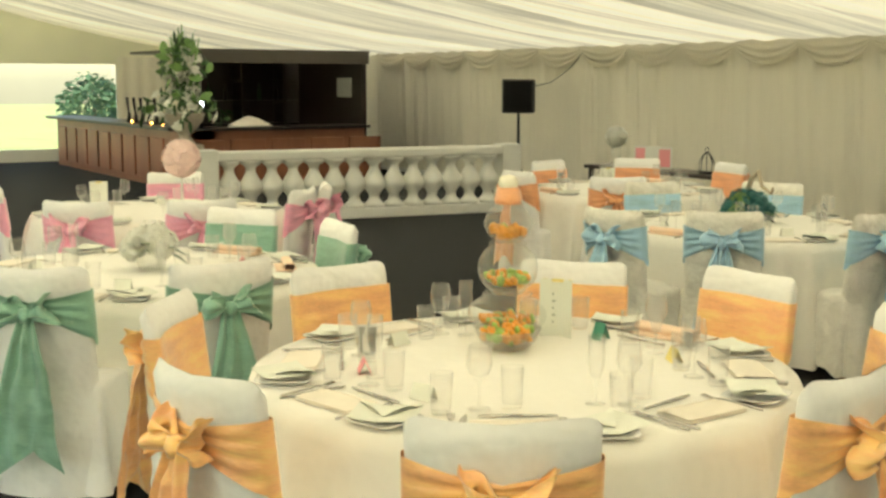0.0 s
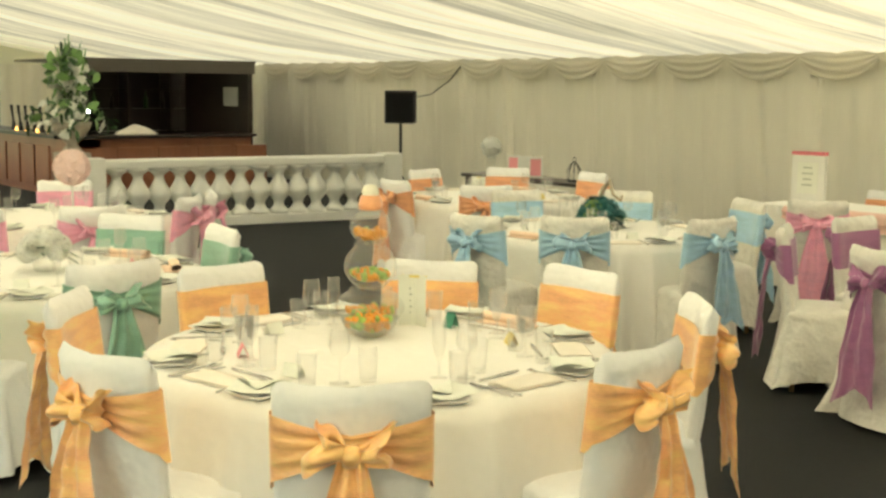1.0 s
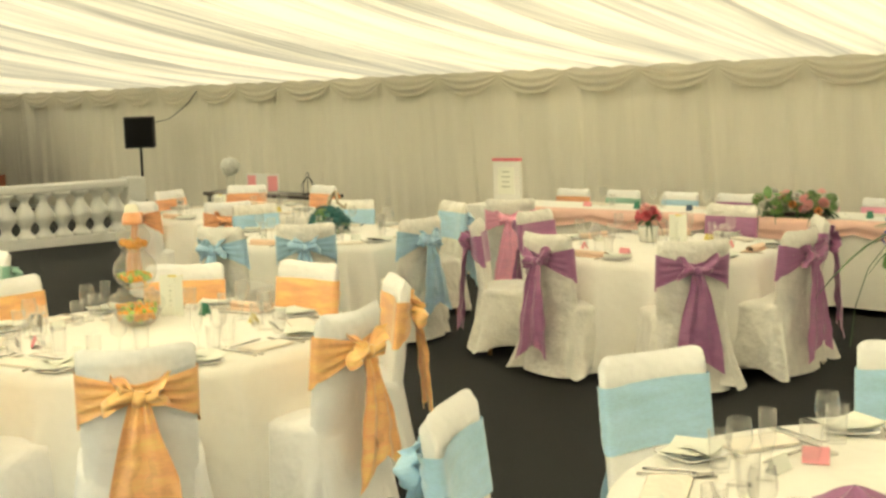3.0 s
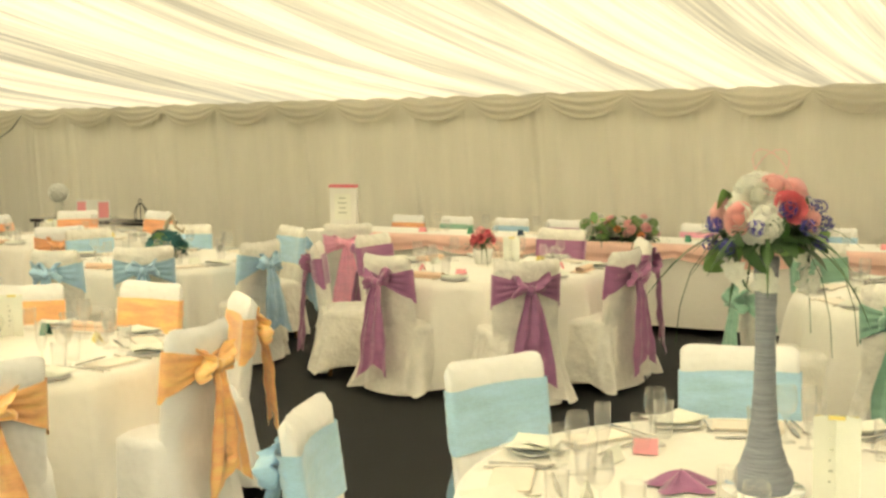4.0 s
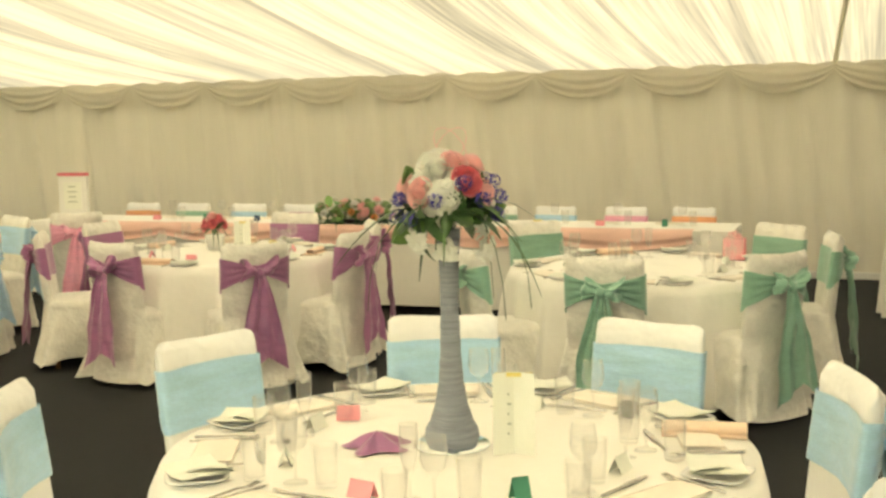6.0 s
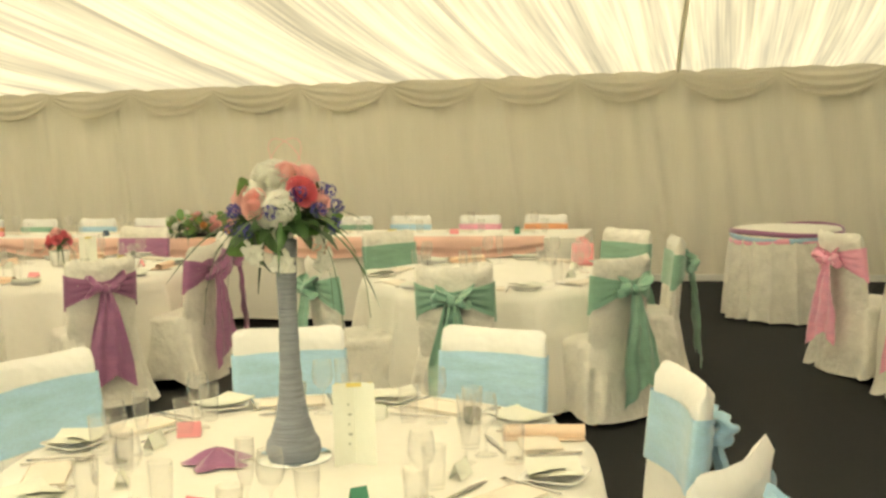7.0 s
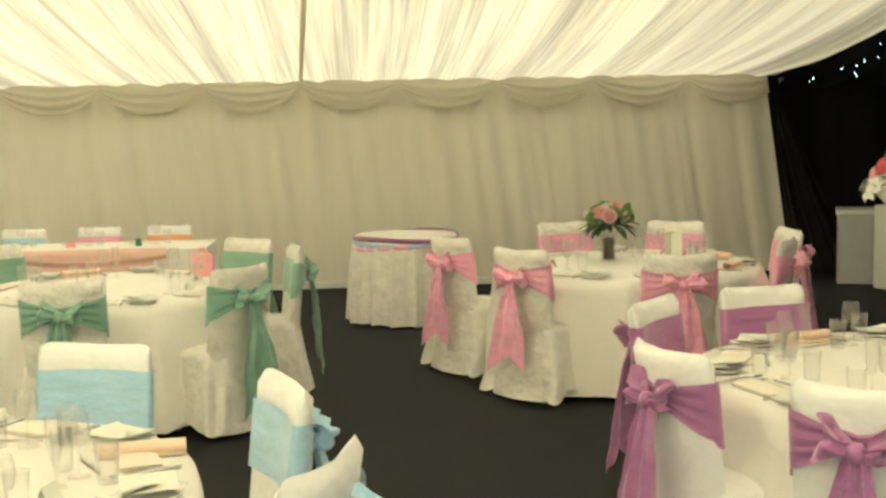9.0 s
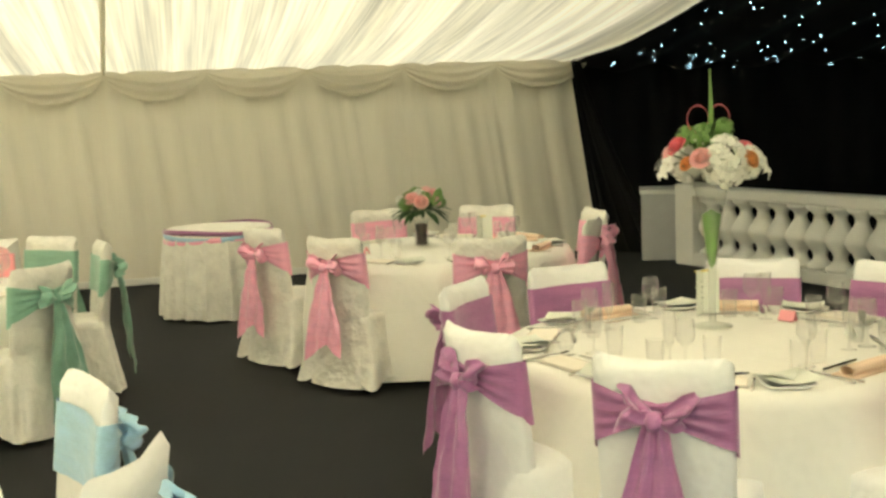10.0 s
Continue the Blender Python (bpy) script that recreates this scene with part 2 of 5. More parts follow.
tagged(link("roof_skin", skin(X0 - 0.2, X1), M_SKIN, False), "white translucent weatherproof roof sheet, unseen, added to diffuse daylight", "roof", kind="structure")
# unseen dark cover, added so the lining dims towards the black bay
tagged(link("roof_skin_blackout", skin(X1 + 0.004, 10.4), M_BLACKCLOTH, False), "unseen blackout roof sheet over the star-lit bay, added to dim the lining", "roof", kind="structure")

bm = bmesh.new()
bmesh.ops.create_grid(bm, x_segments=4, y_segments=4, size=90, matrix=Matrix.Translation((0, 0, -0.05)))
tagged(link("ground", bm, M_GRASS, False), "green lawn outside the marquee", "ground", kind="structure")
tagged(link("floor", box(X1 - X0 + 8, 15.6, 0.05, ((X0 + X1) / 2 + 4, RIDGE, -0.025)), M_CARPET, False), "charcoal grey carpet laid over the marquee floor", "floor", kind="structure")


def drape(x, z):
    """How far the hanging fabric of the long wall stands out at x, z."""
    u = (x - 0.05) / 5.0
    near = abs(u - round(u)) * 5.0
    fold = 0.008 * math.sin(x * 24 + 5 * wob(x * 0.8, 0, 1)) + 0.030 * wob(x * 2.3, z * 0.12, 5) + 0.030 * wob(x * 6, z * 0.2, 2) + 0.022 * max(0.0, wob(x * 3.1, 0.1 * z, 8)) * math.sin(x * 41)
    post = 0.05 * math.exp(-(near / 0.10) ** 2) + 0.03 * math.exp(-((near - 0.35) / 0.06) ** 2)
    return fold + post


WALLX0 = -26.5
bm = sheet(1300, 10, lambda u, v: (WALLX0 + (X1 + 0.30 * (1 - v) - WALLX0) * u, WY - 0.03 - drape(WALLX0 + (X1 - WALLX0) * u, v * 2.1), 0.05 + v * (EAVE - 0.03)))
wall_north = tagged(link("wall_north", bm, M_DRAPE), "beige pleated fabric lining along the long wall", "wall", kind="structure")
tagged(link("wall_north_outer", box(X1 - X0, 0.06, 2.3, ((X0 + X1) / 2, WY + 0.10, 1.12)), M_DRAPE, False), "outer fabric wall", "wall", kind="structure")
tagged(link("baseboard", box(X1 - WALLX0, 0.03, 0.07, ((X1 + WALLX0) / 2, WY - 0.09, 0.035), 0.006), M_WHITE, False), "white timber base rail under the wall lining", "baseboard", kind="structure")

# swagged valance
valance = tagged(thing("valance", "beige swagged fabric valance along the wall top", "valance", kind="structure"))


def swag_mesh(seed):
    def fn(u, v):
        x = (u - 0.5) * 1.03
        drop = 4 * u * (1 - u)
        fold = 0.008 * math.sin(v * 3.4 * math.tau + wob(u * 2, seed, 0)) * (0.25 + 0.75 * drop)
        z = -v * (0.07 + 0.25 * drop ** 0.8)
        return (x, -(0.03 + 0.032 * drop * math.sin(math.pi * min(1, 0.15 + v * 0.85)) + fold), z + 0.01 * wob(u * 3, v * 2, seed))
    return sheet(16, 22, fn)


_sw = []
for k in range(3):
    o = part("swag", swag_mesh(k * 7.3), M_SWAG, valance)
    _sw.append(o.data)
    o.matrix_local = pose(0.05 + 1.016 * (k + 0.5), WY - 0.10, EAVE + 0.03)
for k in [*range(-21, 0), 3, 4]:
    same_part("swag", _sw[k % 3], valance, pose(0.05 + 1.016 * (k + 0.5), WY - 0.10, EAVE + 0.03))
def _beam(x, skew):
    def fn(u, v):
        y = WY - 0.02 - v * (WY - RIDGE)
        xx = x + skew * (WY - y)
        return (xx + (u - 0.5) * 0.045, y, min(roof_z(xx - 0.03, y), roof_z(xx + 0.03, y)) - 0.015 - 0.015 * math.sin(math.pi * u))
    return sheet(4, 30, fn)
for k in (0,):
    tagged(link("trim_roof_sleeve", _beam(0.05 + 5.0 * k, 0.06 * (k + 1)), M_SLEEVE), "narrow fabric sleeve over a roof beam", "roof trim", kind="structure")

# far gable with clear windows, and the wall behind the camera
SY = 2 * RIDGE - WY
tagged(link("wall_west_lower", box(0.08, 15.2, 0.25, (X0, RIDGE, 0.125)), M_WHITE, False), "white low gable panel", "wall", kind="structure")
tagged(link("wall_west_upper", box(0.08, 15.2, 1.9, (X0, RIDGE, 2.95)), M_ROOF, False), "ivory fabric gable", "wall", kind="structure")
tagged(link("wall_west_drape", sheet(120, 6, lambda u, v: (X0 + 0.08 + 0.02 * math.sin(u * 70), 9.65 + 3.4 * u, 0.05 + v * 2.1)), M_DRAPE), "cream pleated fabric on the far gable", "wall", kind="structure")
tagged(link("wall_west_outer", box(0.05, 3.5, 2.1, (X0 - 0.05, 11.4, 1.05)), M_DRAPE, False), "outer fabric gable", "wall", kind="structure")
for k in range(5):
    w = tagged(thing("window_%d" % (k + 1), "clear marquee window with white frame, bright daylight outside", "window", m=pose(X0, -2.9 + k * 2.5, 0.25), kind="structure"))
    part("window_frame", box(0.10, 0.10, 1.76, (0, 0, 0.88)), M_WHITE, w, smooth=False)
    part("pane", box(0.01, 2.38, 1.74, (0, 1.25, 0.88)), M_PVC, w, smooth=False).visible_shadow = False
tagged(link("wall_south_lower", box(X1 - X0, 0.06, 0.5, ((X0 + X1) / 2, SY, 0.25)), M_WHITE, False), "white low fabric wall", "wall", kind="structure")
for k in range(7):
    w = tagged(thing("window_%d" % (k + 7), "clear marquee window panel in white frame", "window", m=pose(X0 + 1.55 + 5 * k - 4.9, SY, 0.5), kind="structure"))
    part("window_frame", box(0.4, 0.06, 1.66, (0, 0, 0.83)), M_WHITE, w, smooth=False)
    part("pane", box(4.6, 0.01, 1.64, (2.5, 0, 0.83)), M_PVC, w, smooth=False).visible_shadow = False

# black-lined bay with star lights
BX1 = 10.2
bm = bmesh.new()
sheet(60, 24, lambda u, v: (X1 + (BX1 - X1) * u, WY + 0.16 - v * 15.4, (EAVE + SLOPE * (WY - (WY - v * 15.2)) if v < 0.5 else EAVE + SLOPE * 15.2 * (1 - v)) - 0.12 + 0.04 * math.sin(u * 40)), bm=bm)
tagged(link("ceiling_black", bm, M_BLACKCLOTH), "black fabric ceiling of the star-lit bay", "ceiling", kind="structure")
bm = sheet(120, 6, lambda u, v: (X1 + (BX1 - X1) * u, WY + 0.05 - 0.02 * math.sin(u * 90), v * 2.4))
tagged(link("wall_north_black", bm, M_BLACKCLOTH), "black star cloth on the end wall", "wall", kind="structure")
bm = sheet(160, 6, lambda u, v: (BX1 + 0.03 * math.sin(u * 160), WY - 15.2 * u, v * 3.7))
tagged(link("wall_east", bm, M_BLACKCLOTH), "black star cloth curtain", "wall", kind="structure")
bm = sheet(30, 4, lambda u, v: (X1 + (BX1 - X1) * u, SY, v * 2.4))
tagged(link("wall_south_black", bm, M_BLACKCLOTH), "black fabric wall", "wall", kind="structure")


def _tied(u, v):
    w = 0.10 + 0.55 * (1 - v) ** 1.4
    return (X1 - 0.02 + 0.30 * (1 - v) + w * u + 0.03 * math.sin(u * 22), WY - 0.18 - 0.04 * math.sin(u * 31 + 1) - 0.25 * u * (1 - v), 0.02 + v * (EAVE - 0.03))
tagged(link("curtain", sheet(40, 12, _tied), M_BLACKCLOTH), "black velvet curtain hanging at the bay's edge", "curtain")
bm = sheet(2, 60, lambda u, v: (X1 + 0.015, WY + 0.05 - v * 15.3, roof_z(X1, WY - v * 15.2) - 0.01 + 0.35 * u))
tagged(link("trim_black", bm, M_BLACKCLOTH), "black fabric edge where the ivory lining ends", "roof trim", kind="structure")
star = bmesh.new()
rng = random.Random(5)
for k in range(260):
    x = X1 + 0.25 + rng.random() * 4.8
    y = WY - 0.2 - rng.random() * 8
    z = EAVE + SLOPE * min(WY - y, 7.6) - 0.19
    bmesh.ops.create_icosphere(star, subdivisions=1, radius=0.003 + 0.003 * rng.random(), matrix=Matrix.Translation((x, y, z)))
for k in range(60):
    bmesh.ops.create_icosphere(star, subdivisions=1, radius=0.007 + 0.006 * rng.random(), matrix=Matrix.Translation((BX1 - 0.07, 4 + 8.5 * rng.random(), 1.3 + 1.6 * rng.random())))
tagged(link("star_lights", star, M_LED), "tiny white star lights on the black cloth", "star lights", kind="stuff")


# ---- chairs ----
def back_y(x, z):
    """The chair back's middle surface: leaning away from the seat, its sides bent forward."""
    return 0.035 - 0.06 * max(0.0, (z - 0.45) / 0.5) - 0.05 * max(0.0, 1 - z / 0.45) + 0.9 * x * x


def chair_cover(bm, seed, w=0.215):
    def slab(u, v):
        z = 0.035 + v * 0.905
        a = u * math.tau
        c, s = math.cos(a), math.sin(a)
        low = max(0.0, 1 - z / 0.45)
        hx = w * (0.96 + 0.04 * v + 0.10 * low)
        ex = math.copysign(abs(c) ** 0.35, c) * hx
        t = 0.032 + 0.03 * low if v < 0.96 else 0.032 * math.sqrt(max(0.0, 1 - ((v - 0.96) / 0.04) ** 2)) + 0.001
        q = abs(ex) / hx
        corner = (0.017 * q ** 2 - 0.028 * q ** 14 + 0.006 * wob(ex * 5, seed, 4)) * v ** 3
        wr = 0.007 * wob(ex * 8, z * 6, seed + s) + 0.02 * low * wob(ex * 12, z * 2, seed)
        return (ex, back_y(ex, z) + math.copysign(abs(s) ** 0.6, s) * (t + wr), z + corner)
    sheet(32, 26, slab, True, bm)

    def skirt(u, v):
        z = 0.475 - v * 0.44
        a = u * math.tau
        c, s = math.cos(a), math.sin(a)
        fl = v ** 1.2
        rx, ry = w + 0.022 + 0.05 * fl, 0.23 + 0.045 * fl
        x = math.copysign(abs(c) ** 0.42, c) * rx
        y = 0.255 + math.copysign(abs(s) ** 0.42, s) * ry
        k = 1 + (0.08 * math.sin(a * 7 + seed + 2.5 * v) + 0.24 * wob(c * 2.6, s * 2.6, seed + v * 0.6) + 0.13 * abs(math.sin(a * 2)) ** 3) * fl
        return (x * k, 0.255 + (y - 0.255) * k, z + (0.02 * wob(c * 3, s * 3, seed) + 0.045 * (1 - abs(math.sin(a * 2)) ** 2)) * v)
    sheet(72, 12, skirt, True, bm)

    def seat(u, v):
        a = u * math.tau
        c, s = math.cos(a), math.sin(a)
        r = 1 - v * 0.999
        return (math.copysign(abs(c) ** 0.42, c) * (w + 0.022) * r, 0.255 + math.copysign(abs(s) ** 0.42, s) * 0.23 * r, 0.475 + 0.025 * (1 - r ** 4))
    sheet(72, 6, seat, True, bm)
    bmesh.ops.remove_doubles(bm, verts=bm.verts, dist=0.0008)
    return bm


def sash_band(seed, w=0.222):
    def fn(u, v):
        a = u * math.tau
        c, s = math.cos(a), math.sin(a)
        x = math.copysign(abs(c) ** 0.35, c) * w
        rear = max(0.0, -s)
        pinch = rear ** 0.5 * max(0.0, 1 - abs(x) / w) ** 0.9
        top = 0.858 - 0.045 * pinch
        bot = 0.635 + 0.03 * min(1, rear * 3) + 0.10 * pinch
        z = bot + (top - bot) * v
        pl = 0.007 * math.sin(v * 22 + seed + 2 * wob(x * 5, seed, 0)) * (0.15 + rear ** 0.5) * (1 - 0.3 * abs(x) / w)
        return (x, back_y(x, z) + math.copysign(abs(s) ** 0.6, s) * (0.040 + pl), z + 0.004 * wob(x * 8, v * 3, seed))
    return sheet(48, 12, fn, True)


def bow_loop(side, seed):
    def fn(u, v):
        a = u * math.tau
        r = math.sin(a / 2)
        x = side * (0.006 + 0.108 * r ** 1.1 * (0.88 + 0.2 * math.sin(v * 5 + seed)))
        hw = 0.016 + 0.044 * r
        z = 0.772 + 0.028 * r + (v - 0.5) * 2 * hw + 0.008 * math.sin(v * 9 + seed + a)
        y = -0.070 - 0.040 * math.sin(a) * r - 0.018 * math.sin(v * math.pi) - 0.010 * math.sin(v * 15 + seed + 2 * u)
        c = 0.016 * wob(u * 5, v * 5, seed + 8)
        return (x + 0.020 * wob(u * 2, v * 2, seed) + c, y - 0.6 * c, z + 0.03 * side * wob(u * 1.5, seed, 4) * r + c)
    return sheet(28, 14, fn)


def bow_tail(side, seed, length):
    def fn(u, v):
        wd = 0.024 + 0.046 * min(1, v * 1.7) + 0.026 * v
        x = side * (0.010 + 0.045 * v) + (u - 0.5) * 2 * wd + 0.03 * wob(v * 2.5, seed, 1) * v
        z = 0.765 - v * length - (0.13 * side * (u - 0.5)) * v * v
        y = -0.078 - 0.02 * math.sin(min(1, v * 3) * math.pi / 2) - 0.012 * math.sin(u * 11 + seed + 3 * v) * (1.0 - 0.5 * v) - 0.012 * wob(u * 4, v * 7, seed) - 0.035 * v
        return (x, y, z)
    return sheet(16, 22, fn)


def make_chair(color, cover, label, seed, tail=0.42):
    ch = thing("banquet_chair", label, "chair")
    part("cover", chair_cover(bmesh.new(), seed), cover, ch)
    part("sash", sash_band(seed), SASH[color], ch, color + " satin sash tied round the back")
    bow = part("bow", lathe([(0.001, -0.03), (0.022, -0.026), (0.03, 0), (0.022, 0.026), (0.001, 0.03)], 10, at=(0, -0.082, 0.770)), SASH[color], ch, color + " satin knot and bow")
    part("loop", bow_loop(-1, seed), SASH[color], bow)
    part("loop", bow_loop(1, seed + 2), SASH[color], bow)
    part("tail", bow_tail(-1, seed, tail), SASH[color], bow)
    part("tail", bow_tail(1, seed + 5, tail * 0.93), SASH[color], bow)
    lg = box(0.03, 0.03, 0.42, (0, 0, 0.21), 0.004)
    p = part("leg", lg, M_GOLD, ch)
    p.matrix_local = pose(-0.16, 0.09, 0)
    for x, y in ((0.16, 0.09), (-0.16, 0.40), (0.16, 0.40)):
        same_part("leg", p.data, ch, pose(x, y, 0))
    return ch


def place(x, y, cx, cy, twist=0.0):
    """A chair's pose with its back at x, y, facing the point cx, cy."""
    a = math.degrees(math.atan2(cy - y, cx - x)) - 90
    return pose(x, y, 0, 0, 0, a + twist)


TABLES = {
    "orange": dict(c=(-4.44, 4.09), color="orange", cover=M_COVER, chairs=[(-3.43, 3.30), (-4.18, 2.91), (-5.18, 3.17), (-3.31, 4.30), (-3.72, 5.05), (-5.52, 3.98), (-5.12, 4.84), (-4.55, 5.25)]),
    "vase": dict(c=(-0.70, 3.75), color="blue", cover=M_COVER, chairs=[(-1.84, 4.22), (-1.14, 4.84), (-0.33, 4.89), (0.40, 4.16), (0.54, 3.30), (-1.96, 3.29)]),
    "purple": dict(c=(-4.02, 8.08), color="purple", cover=M_DAMASK, chairs=[(-5.10, 7.42), (-4.20, 6.98), (-3.19, 7.07), (-2.88, 7.91), (-3.05, 8.62), (-5.18, 8.22), (-4.01, 9.25)]),
    "blue": dict(c=(-6.72, 7.50), color="blue", cover=M_DAMASK, chairs=[(-6.58, 6.28), (-6.14, 6.72), (-5.62, 7.42), (-6.28, 8.62), (-7.82, 7.70), (-7.33, 8.42)]),
    "coral": dict(c=(-9.15, 8.55), color="coral", cover=M_COVER, chairs=[(-9.18, 7.50), (-8.28, 7.79), (-10.07, 8.48), (-9.87, 9.39), (-8.92, 9.66)]),
    "green": dict(c=(-0.88, 7.90), color="green", cover=M_DAMASK, chairs=[(-1.80, 7.08), (-0.91, 6.73), (-0.03, 7.16), (0.22, 8.21), (-0.13, 8.79), (-1.85, 8.72)]),
    "pink": dict(c=(2.40, 8.34), color="pink", cover=M_DAMASK, chairs=[(1.22, 8.52, 38), (1.58, 7.66), (2.44, 7.16), (2.16, 9.44), (2.98, 9.25), (3.55, 8.42), (3.32, 7.85)]),
    "mauve": dict(c=(2.73, 4.80), color="mauve", cover=M_COVER, chairs=[(1.66, 4.48), (2.05, 3.80), (1.86, 5.52), (2.44, 5.82), (3.29, 5.62), (3.76, 5.16), (3.05, 3.70)]),
    "mint": dict(c=(-6.98, 3.66), color="green", cover=M_COVER, chairs=[(-6.11, 2.97), (-5.85, 3.64), (-7.67, 4.50), (-6.80, 4.67)]),
    "rose": dict(c=(-9.50, 4.64), color="pink", cover=M_COVER, chairs=[(-8.30, 4.50), (-8.58, 3.80), (-8.66, 5.36), (-8.95, 5.66), (-10.45, 5.10), (-9.75, 3.60)]),
}
for _i, (_k, _t) in enumerate(TABLES.items()):
    _adj = dict(orange="golden orange", vase="light blue", purple="plum purple", blue="turquoise blue", coral="bright orange", green="sea green", pink="candy pink", mauve="mauve", mint="sea green", rose="rose pink")[_k]
    _fab = "white cotton" if _t["cover"] is M_COVER else "ivory damask"
    first = make_chair(_t["color"], _t["cover"], "%s covered chair with %s satin bow at round table" % (_fab, _adj), 3.7 * _i + 1, 0.50 + 0.04 * (_i % 3))
    tagged(first, group="chairs round the %s table" % _k)
    for _j, (_x, _y, *_turn) in enumerate(_t["chairs"]):
        m = place(_x, _y, *_t["c"], twist=random.uniform(-5, 5) + sum(_turn))
        if _j == 0:
            first.matrix_world = m
        else:
            copy_thing(first, m)


# ---- round tables ----
TR = 0.865


def tablecloth_mesh(seed, r=TR, top=0.75, hem=0.10, folds=17, depth=0.045):
    def fn(u, v):
        a = u * math.tau
        if v < 0.3:
            q = v / 0.3
            return (r * q * math.cos(a) + 1e-4 * math.cos(a), r * q * math.sin(a) + 1e-4 * math.sin(a), top)
        q = (v - 0.3) / 0.7
        f = 1.9 * (1 - abs(math.sin(a * folds * 0.5 + 2.6 * wob(math.cos(a) * 1.5, math.sin(a) * 1.5, seed))) ** 0.7) - 0.3 + 0.7 * wob(math.cos(a) * 4, math.sin(a) * 4, seed + 3)
        rr = r + 0.012 * math.sin(min(1, q * 8) * math.pi / 2) + (0.035 + depth * f) * q ** 0.7
        z = top - 0.006 - (top - hem) * q + 0.03 * wob(math.cos(a) * 2, math.sin(a) * 2, seed + 9) * q
        if q < 0.03:
            z = top - 0.002
        return (rr * math.cos(a), rr * math.sin(a), z)
    bm = sheet(220, 20, fn, True)
    bmesh.ops.remove_doubles(bm, verts=bm.verts, dist=0.0005)
    return bm


def make_table(x, y, r=TR, group="round tables"):
    t = thing("round_table", "round folding banquet table hidden under its cloth", "table", group, pose(x, y, 0))
    part("tabletop", lathe([(0.001, 0.715), (r - 0.02, 0.715), (r - 0.01, 0.73), (r - 0.02, 0.744), (0.001, 0.744)], 40), M_WOOD, t)
    p = part("leg", box(0.035, 0.035, 0.716, (0, 0, 0.358), 0.004), M_STEEL, t)
    p.matrix_local = pose(0.45, 0.45, 0)
    for a, b in ((-0.45, 0.45), (0.45, -0.45), (-0.45, -0.45)):
        same_part("leg", p.data, t, pose(a * r / TR, b * r / TR, 0))


for _i, (_k, _t) in enumerate(TABLES.items()):
    make_table(*_t["c"])
    o = link("tablecloth", tablecloth_mesh(_i * 5.1, hem=0.12 if _k in ("orange", "vase", "mauve") else 0.05, depth=0.05 if _k in ("orange", "vase", "mauve") else 0.075), M_CLOTH)
    o.location = (*_t["c"], 0)
    tagged(o, "ivory linen tablecloth hanging in folds over a round table", "tablecloth", "round tablecloths")


# ---- small table things ----
def mesh_of(name, bm, material, smooth=True):
    o = link(name, bm, material, smooth)
    me = o.data
    bpy.data.objects.remove(o)
    return me


def put(name, me, m, label, category, group=""):
    o = new(name, me)
    o.matrix_world = m
    return tagged(o, label, category, group)


def napkin_bm(layers=3, w=0.23, d=0.125):
    bm = bmesh.new()
    for k in range(layers):
        def fn(u, v, k=k):
            x, y = (u - 0.5) * w * (1 - 0.02 * k), (v - 0.5) * d * (1 - 0.03 * k)
            return (x, y, 0.006 * (k + 1) * (1 if 0 < v < 1 else 0.6) + 0.003 * wob(u * 3, v * 3, k))
        sheet(8, 5, fn, bm=bm)
        def side(u, v, k=k):
            a = u * 4
            e = [(-0.5 + a, -0.5), (0.5, -0.5 + (a - 1)), (0.5 - (a - 2), 0.5), (-0.5, 0.5 - (a - 3))][min(3, int(a))]
            return (e[0] * w * (1 - 0.02 * k), e[1] * d * (1 - 0.03 * k), 0.006 * k + v * 0.0036)
        sheet(32, 1, side, True, bm)
    return bm


def envelope_bm(w=0.18, d=0.15):
    """A thin napkin folded like an envelope: a slack square with a pointed flap turned over it."""
    bm = bmesh.new()
    curl = lambda x, y: 0.012 * (abs(x) / w * 2) ** 3 + 0.006 * wob(x * 14, y * 14, 3)
    for dz in (0.0, 0.003):
        sheet(8, 8, lambda u, v: ((u - 0.5) * w, (v - 0.5) * d, dz + 0.002 + curl((u - 0.5) * w, 0)), bm=bm)
    for dz in (0.0, 0.002):
        sheet(8, 6, lambda u, v: ((u - 0.5) * w * (1 - 0.97 * v), (0.5 - 0.72 * v) * d, 0.008 + dz + 0.008 * math.sin(v * math.pi) + curl((u - 0.5) * w * (1 - v), 0)), bm=bm)
    return bm


def peak_bm(r=0.085):
    """A soft napkin dropped in a peak with folds running down from it."""
    def fn(u, v):
        a = u * math.tau
        q = 0.08 + 0.92 * v
        k = 1 + 0.30 * math.sin(a * 5 + wob(math.cos(a), math.sin(a), 2)) * v + 0.2 * wob(math.cos(a) * 3, math.sin(a) * 3, v * 2)
        return (r * q * k * math.cos(a), r * q * k * math.sin(a), 0.004 + 0.045 * (1 - v) ** 1.4 + 0.012 * max(0.0, math.sin(a * 5)) * (1 - v) * v * 4)
    return sheet(40, 8, fn, True)


def roll_bm():
    def fn(u, v):
        a = u * math.tau
        r = 0.021 + 0.002 * math.sin(a * 3)
        return ((v - 0.5) * 0.25, r * 1.25 * math.cos(a), 0.021 + r * math.sin(a))
    bm = sheet(14, 6, fn, True)
    return box(0.25, 0.10, 0.006, (0, 0.012, 0.003), bm=bm)


